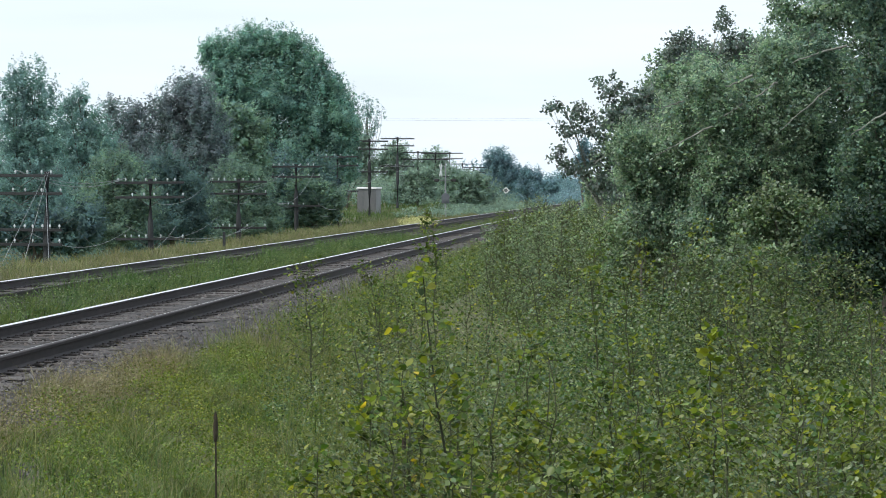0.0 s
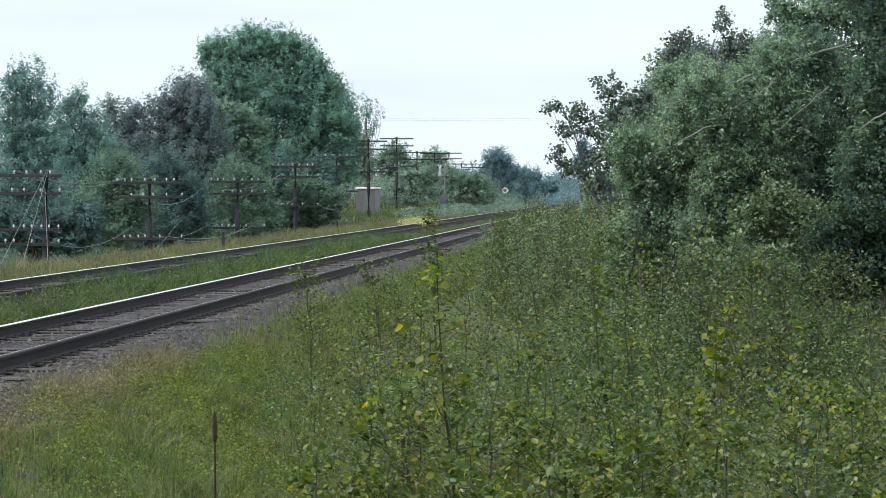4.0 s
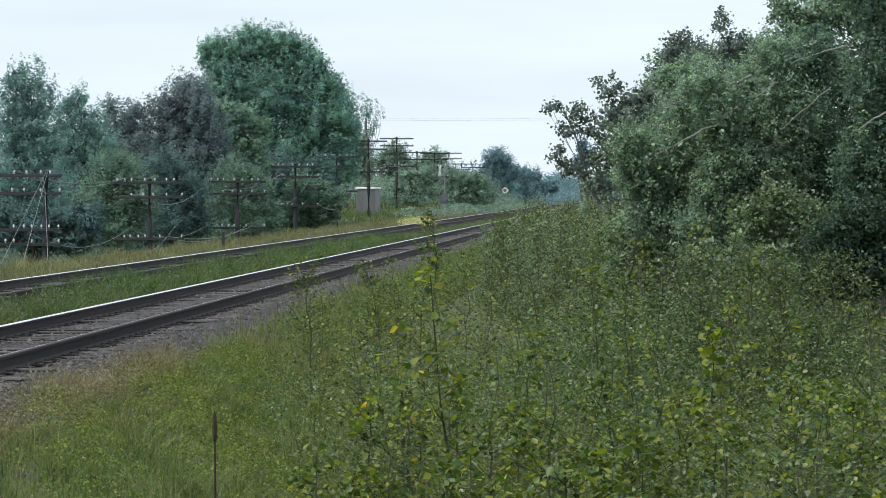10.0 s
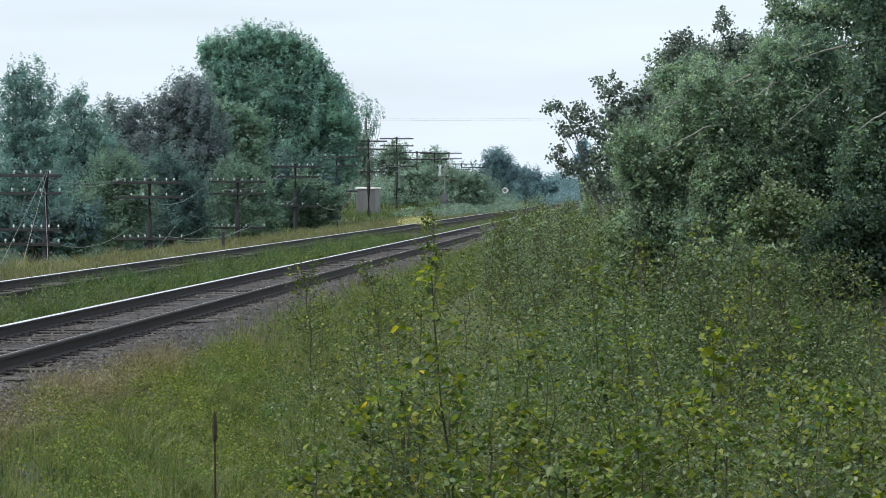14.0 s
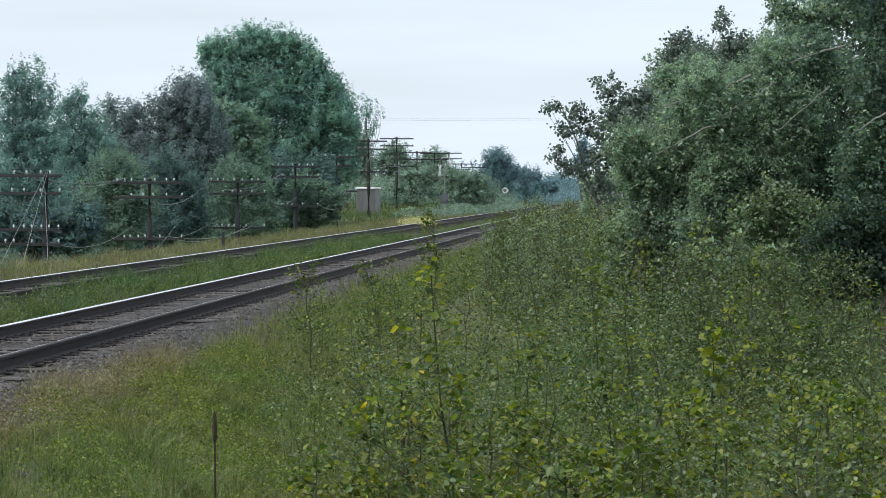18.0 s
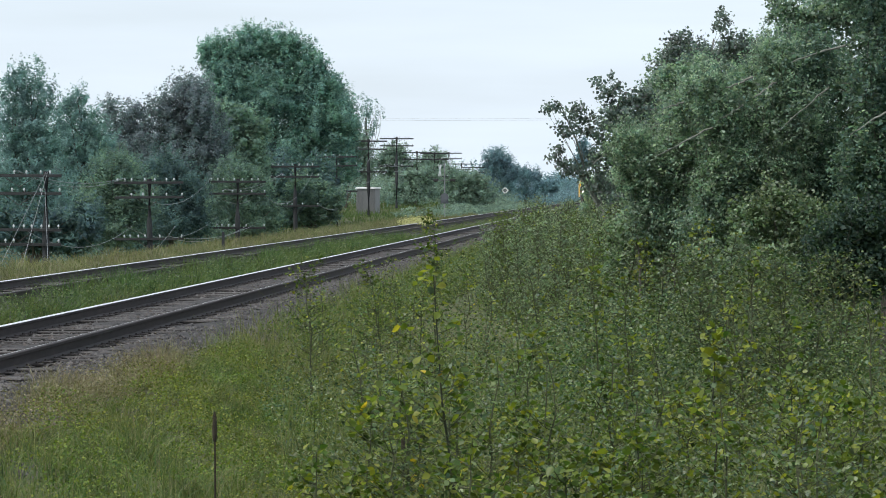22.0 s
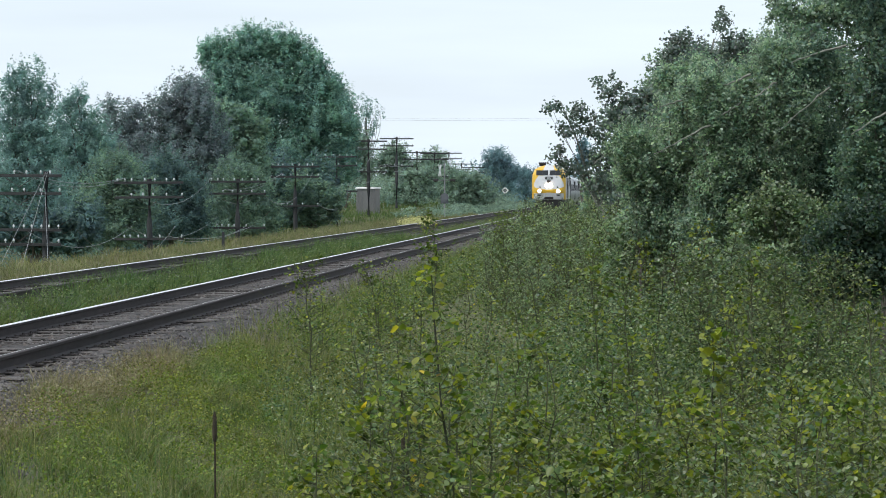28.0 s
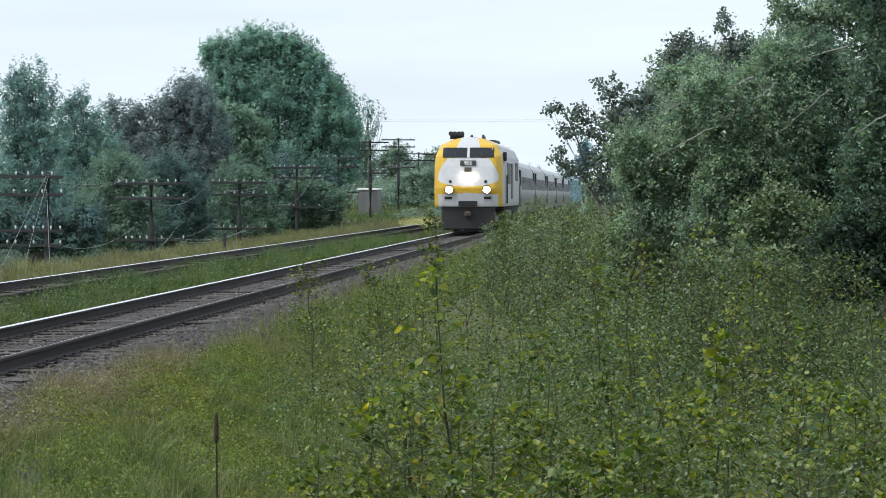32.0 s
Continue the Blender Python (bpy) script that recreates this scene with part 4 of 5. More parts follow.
thicket("line_side_shrubs", "low leafy shrubs between the weeds and the aspens", 44, 36, 75, 8.2, 14.5, 1.3, 2.3, 1.2, 700, 0.055, L_SHRUB, 28)
thicket("line_side_shrubs", "low leafy shrubs in front of the aspens", 40, 28, 35, 6.9, 9.3, 0.9, 1.6, 1.2, 700, 0.036, L_SHRUB, 33)
thicket("line_side_shrubs", "low green shrubs along the far side of the line", 90, 245, 460, -11.5, -6.2, 0.7, 1.3, 1.6, 200, 0.16, L_FAR, 35)
thicket("line_side_shrubs", "low green shrubs spread over the far field", 90, 300, 520, 5.5, 30, 0.9, 1.8, 1.6, 160, 0.24, L_FAR, 36)
thicket("aspen_thicket", "dense aspen growth behind the front trees", 26, 46, 75, 9.8, 15.0, 2.4, 3.9, 0.9, 1500, 0.07, L_ASPEN, 29)


# ---- line-side poles ----
POLE_C = -13.55


def build_poles():
    rng = random.Random(5)
    h = 6.0
    pole = new("telegraph_pole")
    bm = bmesh.new()
    tube(bm, [(0, 0, -0.4), (0.01, 0, 2.0), (-0.01, 0, 4.0), (0, 0, h)], [0.15, 0.14, 0.125, 0.11], 10)
    bmesh.ops.contextual_create(bm, geom=[v for v in bm.verts if v.co.z > h - 0.01])
    part("post", bm, M_POLE, pole)
    ins = bmesh.new()
    rod(ins, (0, 0, 0), (0, 0, 0.055), 0.016, 0.016, 6)
    rod(ins, (0, 0, 0.055), (0, 0, 0.105), 0.042, 0.038, 8)
    rod(ins, (0, 0, 0.105), (0, 0, 0.145), 0.036, 0.018, 8)
    ins_me = bpy.data.meshes.new("insulator")
    ins.to_mesh(ins_me)
    ins.free()
    ins_me.materials.append(M_INSUL)
    def crossarm(z):
        bm = bmesh.new()
        box(bm, -1.52, 1.52, -0.19, -0.10, z - 0.055, z + 0.055, 0.008)
        arm = part("crossarm", bm, M_ARM, pole)
        for d in (-1, 1):
            bm = bmesh.new()
            rod(bm, (d * 0.55, -0.15, z - 0.04), (0, -0.12, z - 0.42), 0.012, 0.012, 5)
            part("brace", bm, M_PLATE, arm)
        for x in (-1.42, -1.1, -0.8, -0.5, -0.22, 0.22, 0.5, 0.8, 1.1, 1.42):
            if rng.random() < 0.3:
                continue
            o = new("insulator", ins_me)
            o.parent = arm
            o.location = (x + rng.uniform(-0.05, 0.05), -0.145, z + 0.055)
        return arm

    for z in (h - 0.16, h - 0.80, h - 2.62):
        crossarm(z)
    tagged(pole, "weathered dark wooden telegraph pole with crossarms and insulators", "pole", "poles along the railway")
    # distance along the line, top height, lean
    rows = [(108.5, 2.55, 0.4), (132.5, 2.39, -0.3), (162.3, 2.55, 0.2), (190.5, 3.60, 0.0), (218.0, 4.54, -0.5), (244.2, 6.12, 0.3), (273.8, 6.85, 0.2),
            (300.5, 5.95, 0.0), (327.0, 6.2, 0.4), (354.0, 6.6, -0.2), (380.0, 5.6, 0.3), (407.0, 5.4, 0.0)]
    tops = []
    for i, (s, top, ln) in enumerate(rows):
        m = line_pose(s, POLE_C, top - 0.05 - h) @ pose(0, 0, 0, rng.uniform(-0.6, 0.6), ln, rng.uniform(-3, 3))
        if i == 0:
            pole.matrix_world = m
        else:
            copy_thing(pole, m)
        tops.append((s, top - 0.05))
    crossarm(h - 2.10)
    for arm in pole.children:
        if arm.name.startswith("crossarm"):
            arm.location.x -= 0.95
    # wires: some hang between the poles, some have fallen
    for i in range(len(tops) - 1):
        (s0, t0), (s1, t1) = tops[i], tops[i + 1]
        for j in range(4 if i < 6 else 2):
            du, dz = rng.choice([-1.42, -1.1, -0.8, 0.5, 0.8, 1.1, 1.42]), rng.choice([0.05, -0.55, -2.05, -2.5])
            sag = rng.choice([0.35, 0.5, 0.8, 1.3])
            bm = bmesh.new()
            pts = [on_line(s0 + (s1 - s0) * k, POLE_C + du, t0 + dz + (t1 - t0) * k - 4 * sag * k * (1 - k)) for k in np.linspace(0, 1, 13)]
            tube(bm, pts, [0.009] * 13, 4)
            tagged(part("line_wire", bm, M_WIRE, None), "slack grey wire hanging between telegraph poles", "wire", "wires between the poles")
    for du0, dz0, du1, ds1, z1 in ((0.05, 0.0, -1.6, -6.0, -3.2), (0.1, 0.0, -0.5, -5.0, -3.2), (0.0, -0.6, 1.5, -7.0, -2.0)):
        bm = bmesh.new()
        (s0, t0) = tops[0]
        rod(bm, on_line(s0, POLE_C + du0, t0 + dz0), on_line(s0 + ds1, POLE_C + du1, z1), 0.008, 0.008, 5)
        tagged(part("stay_wire", bm, M_WIRE, None), "pale stay wire running from the pole to the ground", "wire", "stay wires of the pole")


build_poles()


# ---- relay case, crossing signal, signs ----
def build_shed():
    hut = new("relay_hut")
    hut.matrix_world = line_pose(262, -15.10, -0.1, -8)
    bm = bmesh.new()
    box(bm, -0.83, 0.83, -0.9, 0.9, 0.0, 2.2, 0.02)
    part("body", bm, M_ALU, hut)
    bm = bmesh.new()
    box(bm, -0.93, 0.93, -1.0, 1.0, 2.2, 2.36, 0.03)
    part("roof", bm, M_WHITE, hut, "white metal roof cap")
    bm = bmesh.new()
    box(bm, -0.55, 0.35, -0.93, -0.9, 0.15, 2.0, 0.01)
    d = part("door", bm, M_ALU, hut)
    bm = bmesh.new()
    box(bm, 0.2, 0.28, -0.97, -0.93, 1.0, 1.15, 0.005)
    part("handle", bm, M_BLACK, d)
    for x in (-0.7, 0.5, 0.7):
        bm = bmesh.new()
        box(bm, x - 0.02, x + 0.02, -0.925, -0.9, 0.05, 2.15)
        part("rib", bm, M_ALU, hut)
    tagged(hut, "grey metal equipment hut with a white roof", "hut")


M_CASE = surf_mat("grey_case_paint", (0.09, 0.10, 0.115), (0.14, 0.15, 0.165), 2.0, 0.5, 0.1, 0.1)


def build_signal():
    sig = new("crossing_signal")
    sig.matrix_world = line_pose(250, -7.78, -0.45)
    bm = bmesh.new()
    rod(bm, (0, 0, 0), (0, 0, 4.7), 0.065, 0.055, 10)
    part("mast", bm, M_GALV, sig)
    bm = bmesh.new()
    box(bm, -0.16, 0.16, -0.16, 0.16, 0, 0.25, 0.02)
    part("base", bm, M_BLACK, sig)
    # crossed boards, seen almost edge on
    for a in (-45, 45):
        bm = bmesh.new()
        box(bm, -0.66, 0.66, -0.012, 0.012, -0.115, 0.115)
        o = part("crossbuck_board", bm, M_WHITE, sig, "white crossing board")
        o.matrix_basis = pose(-0.38, 0, 4.05, 0, 0, 81) @ pose(0, 0, 0, 0, a, 0)
    bm = bmesh.new()
    rod(bm, (-0.8, 0, 3.25), (0.75, 0, 3.25), 0.03, 0.03, 8)
    bar = part("light_arm", bm, M_ALU, sig)
    for x in (-0.72, 0.66):
        bm = bmesh.new()
        box(bm, x - 0.2, x + 0.2, -0.14, 0.14, 3.13, 3.37, 0.05)
        l = part("lamp_housing", bm, M_BLACK, bar)
    bm = bmesh.new()
    rod(bm, (0, -0.15, 1.85), (0, 0.18, 1.85), 0.34, 0.34, 16)
    box(bm, -0.3, 0.3, -0.1, 0.15, 1.35, 1.9, 0.03)
    part("gate_mechanism", bm, M_CASE, sig, "grey gate mechanism on the mast")
    tagged(sig, "crossing signal mast with white boards and grey gate mechanism", "signal")


def build_signs():
    sign = new("diamond_sign")
    x, y = 8.55, 420.0
    sign.location = (x, y, -0.3)
    bm = bmesh.new()
    rod(bm, (0, 0.04, 0), (0, 0.04, 2.9), 0.03, 0.03, 6)
    part("post", bm, M_POLE, sign)
    bm = bmesh.new()
    box(bm, -0.36, 0.36, -0.01, 0.01, -0.36, 0.36)
    o = part("plate", bm, M_WHITE, sign, "white diamond plate with a grey middle")
    o.matrix_basis = pose(0, 0, 2.45, 0, 45, 0)
    bm = bmesh.new()
    box(bm, -0.22, 0.22, -0.02, -0.012, -0.22, 0.22)
    o = part("panel", bm, M_ALU, sign)
    o.matrix_basis = pose(0, 0, 2.45, 0, 45, 0)
    tagged(sign, "white diamond-shaped sign on a post by the line", "sign")
    post = new("marker_post")
    post.matrix_world = line_pose(112, -7.6, -0.45)
    bm = bmesh.new()
    box(bm, -0.05, 0.05, -0.04, 0.04, 0, 0.75, 0.01)
    part("stake", bm, M_POLE, post)
    tagged(post, "short grey wooden marker stake in the grass", "post")
    # power line that crosses the sky
    for z, y in ((10.85, 352.0), (11.15, 356.0)):
        bm = bmesh.new()
        pts = [(-60 + 120 * k, y, z - 1.2 * 4 * k * (1 - k) + 0.5) for k in np.linspace(0, 1, 25)]
        tube(bm, pts, [0.010] * 25, 4)
        tagged(part("power_cable", bm, M_CABLE, None), "thin power cable spanning the sky over the line", "cable", "power cables")
    for x in (-60, 60):
        bm = bmesh.new()
        pl = new("power_pole")
        pl.location = (x, 354, -0.5)
        tube(bm, [(0, 0, -0.3), (0, 0, 6), (0, 0, 11.8)], [0.17, 0.15, 0.12], 10)
        part("post", bm, M_POLE, pl)
        bm = bmesh.new()
        box(bm, -0.06, 0.06, -2.3, 2.3, 11.45, 11.6)
        part("crossarm", bm, M_ARM, pl)
        tagged(pl, "tall wooden power pole beside the line", "pole")


build_shed()
build_signal()
build_signs()


# ---- undergrowth, saplings, grass ----
def weed_edge(s):
    return 3.3 + np.maximum(0, 33 - s) * 0.16 - 0.5 * sm(s, 34, 46)


def build_weeds():
    rng = np.random.default_rng(31)
    def field(n, s0, s1, power=1.0):
        s = s0 + (s1 - s0) * rng.random(n) ** power
        u = weed_edge(s) + (rng.random(n) ** 1.0) * np.minimum(13.0, 3.5 + s * 0.2)
        return s, u
    def bulk(name, label, n, s0, s1, size, mat, hmul, power=1.0, shape="kite"):
        s, u = field(n, s0, s1, power)
        e = u - weed_edge(s)
        hh = (0.75 + 0.35 * np.sin(s * 0.8 + 3 * np.sin(u * 0.7)) * np.cos(u * 1.1 + 0.4 * s)) * (0.55 + 0.45 * sm(e, 0, 1.5)) * (1 + 0.35 * sm(s, 30, 80)) * hmul
        hh = hh * (0.72 + 0.55 * np.sin(s * 3.1 + 2 * np.sin(u * 2.7)) * np.cos(u * 3.7 + 1.3 * np.sin(s * 1.9)))
        z = land(s, u) + hh * rng.random(n) ** 0.5
        me = leaves_mesh(name, to_world(s, u, z), size, rng, "tri" if s0 > 25 else shape)
        tagged(mesh_part(name, me, mat, None), label, "undergrowth", kind="stuff")
    bulk("undergrowth", "dense leafy green undergrowth beside the track", 90000, 13, 34, 0.029, L_SHRUB, 1.1, 0.8)
    bulk("undergrowth", "dense leafy green undergrowth beside the track", 54000, 30, 70, 0.043, L_SHRUB, 1.15, 0.9)
    bulk("undergrowth", "dense leafy green undergrowth beside the track", 26000, 66, 130, 0.09, L_SHRUB, 1.2)
    bulk("undergrowth", "small grey-green herbs among the undergrowth", 26000, 13, 45, 0.03, L_SUCKER, 1.2, 0.8)
    n = 30000
    s = 36 + 64 * rng.random(n) ** 0.9
    u = 1.75 + 1.9 * rng.random(n) ** 0.8
    hh = (0.20 + 0.55 * sm(u, 1.8, 3.2)) * (0.65 + 0.5 * np.sin(s * 1.1 + 2 * np.sin(u * 2.2)) * np.cos(u * 1.7 + s * 0.5)) * (0.6 + 0.4 * sm(s, 36, 46))
    me = leaves_mesh("shoulder_weeds", to_world(s, u, land(s, u) + hh * rng.random(n) ** 0.6), 0.042, rng, "tri")
    tagged(mesh_part("shoulder_weeds", me, L_SUCKER, None), "leafy weeds creeping over the ballast shoulder", "weeds", kind="stuff")
    # grass among the weeds
    s, u = field(15000, 13, 45, 0.8)
    me = blades_mesh("weed_grass", to_world(s, u, land(s, u)), 0.55, 0.007, rng, 0.5)
    tagged(mesh_part("weed_grass", me, L_GRASS, None), "tall grass blades growing among the weeds", "grass", kind="stuff")


build_weeds()


def sapling_proto(rng, height, leaf, gold=0.0, size=0.038, dens=1.6, bark=M_STEM):
    root = new("aspen_sapling")
    bm = bmesh.new()
    ks = np.linspace(0, 1, 8)
    bend = rng.normal(0, 0.05, 2) * height
    path = [Vector((bend[0] * k * k + rng.normal(0, 0.012) * height * (k > 0), bend[1] * k * k + rng.normal(0, 0.012) * height * (k > 0), height * k)) for k in ks]
    tube(bm, path, [0.0085 * height ** 0.5 * (1 - 0.85 * k) + 0.0015 for k in ks], 6)
    part("stem", bm, bark, root)
    bm = bmesh.new()
    pts = []
    n_tw = int(15 * height * dens)
    for i in range(n_tw):
        k = rng.uniform(0.12, 0.98)
        a = Vector(tuple(np.interp(k, ks, [p[c] for p in path]) for c in range(3)))
        yaw = rng.uniform(0, 2 * np.pi)
        ln = (0.12 + 0.34 * (1 - k)) * rng.uniform(0.5, 1.2) * min(1.3, height ** 0.5)
        b = a + Vector((math.cos(yaw) * ln, math.sin(yaw) * ln, ln * rng.uniform(0.25, 0.9)))
        tube(bm, [a, a.lerp(b, 0.5) + Vector((0, 0, -0.02)), b], [0.0035, 0.0028, 0.0012], 3)
        for j in range(int(rng.integers(5, 10))):
            q = a.lerp(b, rng.uniform(0.25, 1.05)) + Vector(rng.normal(0, 0.022, 3))
            pts.append(q[:])
    for j in range(8):
        pts.append((path[-1] + Vector(rng.normal(0, 0.035, 3)))[:])
    if gold > 0.3:
        # the yellowing tip of the shoot
        for j in range(16):
            pts.append((path[-1].lerp(path[-2], rng.uniform(0, 1.1)) + Vector(rng.normal(0, 0.045, 3)))[:])
    pts = np.array(pts)
    part("branching", bm, M_STEM, root)["kind"] = "stuff"
    is_gold = rng.random(len(pts)) < gold * (0.4 + 1.5 * (pts[:, 2] / height) ** 2)
    mesh_part("foliage", leaves_mesh("foliage", pts[~is_gold], size, rng, "leaf" if size > 0.045 else "kite", 0.5), leaf, root)
    if gold > 0.25:
        old = rng.random(len(pts)) < 0.03
        if old.any():
            mesh_part("yellowed_foliage", leaves_mesh("yellowed_foliage", pts[old], size * 1.1, rng, "leaf", 0.5), L_GOLD, root, "golden yellow dying leaves")
    if is_gold.any():
        mesh_part("young_foliage", leaves_mesh("young_foliage", pts[is_gold], size * 1.05, rng, "leaf", 0.5), L_YELLOW, root, "yellow-green young leaves")
    return root


SWAYING = []
FRONT = []


def build_saplings():
    rng = np.random.default_rng(41)
    kinds = [(1.0, 0.08), (1.2, 0.12), (1.35, 0.08), (1.5, 0.14), (1.7, 0.09), (1.9, 0.10), (1.15, 0.24), (1.45, 0.26)]
    protos = []
    for h, g in kinds:
        p = tagged(sapling_proto(rng, h, L_SHRUB if rng.random() < 0.6 else L_SUCKER, g), "slender leafy aspen sapling among the weeds", "sapling", "saplings beside the track")
        protos.append(p)
    used = [False] * len(protos)
    def put(s, u, i):
        p = on_line(s, u)
        m = pose(p.x, p.y, float(land(s, u)) - 0.03, rng.normal(0, 3), rng.normal(0, 3), rng.uniform(0, 360))
        if not used[i]:
            used[i] = True
            protos[i].matrix_world = m
            return protos[i]
        return copy_thing(protos[i], m)
    # the taller ones at the front: place, height, way they lean, leaf size, share of yellow leaves
    for x, y, h, ry, rx, lf, g in ((0.10, 19.0, 1.86, -7.0, 2.0, 0.058, 0.34), (1.72, 19.0, 1.38, -3.0, 0.0, 0.06, 0.36), (-1.33, 30.5, 1.75, -1.0, 0.0, 0.036, 0.1),
                                   (-0.70, 35.5, 1.62, -1.0, 0.0, 0.042, 0.05), (-0.07, 37.0, 2.2, -1.0, 0.0, 0.05, 0.06), (-0.55, 20.5, 0.95, 4.0, 0.0, 0.07, 0.3),
                                   (0.95, 18.2, 0.75, 0.0, 0.0, 0.07, 0.4), (0.62, 24.0, 1.25, 2.0, 0.0, 0.06, 0.1), (2.3, 21.0, 1.45, 3.0, 0.0, 0.06, 0.12),
                                   (1.35, 26.5, 1.6, -2.0, 0.0, 0.05, 0.1), (2.55, 26.0, 1.75, 2.0, 0.0, 0.05, 0.08), (0.1, 17.6, 0.62, 3.0, 0.0, 0.07, 0.55), (2.68, 35.5, 2.0, 3.0, 0.0, 0.05, 0.3), (2.5, 36.5, 1.8, -4.0, 0.0, 0.05, 0.25)):
        o = tagged(sapling_proto(rng, h, L_SUCKER, g, lf, 2.6 if h in (1.75, 1.62) and y > 30 else 1.7 if h == 2.2 else 1.0, M_DARKSTEM if y < 20 else M_STEM), "tall leaning aspen sapling with yellow-green top leaves" if g > 0.2 else "thin upright sapling rising above the weeds",
                   "sapling", "saplings beside the track")
        o.matrix_basis = pose(x, y, ground_at(x, y) - 0.03, rx, ry, 0)
        FRONT.append(o)
    low = []
    for h, g in ((0.62, 0.12), (0.75, 0.08), (0.88, 0.14), (1.0, 0.07), (0.8, 0.26)):
        low.append(tagged(sapling_proto(rng, h, L_SUCKER, g, 0.05, 2.1), "low bushy aspen sucker with broad green and yellow leaves", "sapling", "saplings beside the track"))
    for n in range(46):
        x, y = rng.uniform(-0.85, 2.9), rng.uniform(15.6, 23.5)
        m = pose(x, y, ground_at(x, y) - 0.03, rng.normal(0, 4), rng.normal(0, 4), rng.uniform(0, 360))
        if n < len(low):
            low[n].matrix_basis = m
            o = low[n]
        else:
            o = copy_thing(low[n % len(low)], m)
        if n % 3 == 0:
            SWAYING.append(o)
    tall = []
    for h, leaf in ((1.9, L_GLINTLEAF), (2.1, L_GLINTLEAF), (2.3, L_GLINTLEAF), (2.05, L_SUCKER), (1.7, L_SHRUB)):
        tall.append(tagged(sapling_proto(rng, h, leaf, 0.02, 0.038, 4.2), "tall bushy aspen sapling at the edge of the weeds", "sapling", "saplings beside the track"))
    for n in range(126):
        y = rng.uniform(44, 76) if n < 64 else rng.uniform(28.5, 34) if n < 90 else rng.uniform(50, 70) if n < 104 else rng.uniform(34, 43)
        x = (rng.uniform(235, 430) if n >= 104 else rng.uniform(172, 270) if n >= 90 else rng.uniform(430, 700) if n >= 64 else rng.uniform(85, 330) if n % 3 else rng.uniform(85, 190)) * y / 5400
        drop = (rng.uniform(-0.45, -0.1) if n >= 104 else -0.05 if n >= 90 else rng.uniform(-0.35, 0.1)) - 0.35 * (x * 5400 / y < 110)
        m = pose(x, y, ground_at(x, y) + min(-0.03, drop), rng.normal(0, 4), rng.normal(0, 4), rng.uniform(0, 360))
        if n < len(tall):
            tall[n].matrix_basis = m
        else:
            copy_thing(tall[n % 4] if n < 64 or n >= 90 else tall[0 if n % 3 == 0 else 4], m)
    n = 0
    while n < 190:
        s = 15 + 52 * rng.random() ** 1.3
        lo = float(weed_edge(s)) + 0.25
        u = lo + rng.random() * min(11.0, 2.6 + s * 0.2)
        lim = 2.0 if u - lo > 1.0 else 1.2
        ok = [i for i, (h, g) in enumerate(kinds) if h <= lim and (s > 22 or h < 1.4)]
        o = put(s, u, int(rng.choice(ok)))
        if n < 40 and s < 30:
            SWAYING.append(o)
        n += 1


build_saplings()


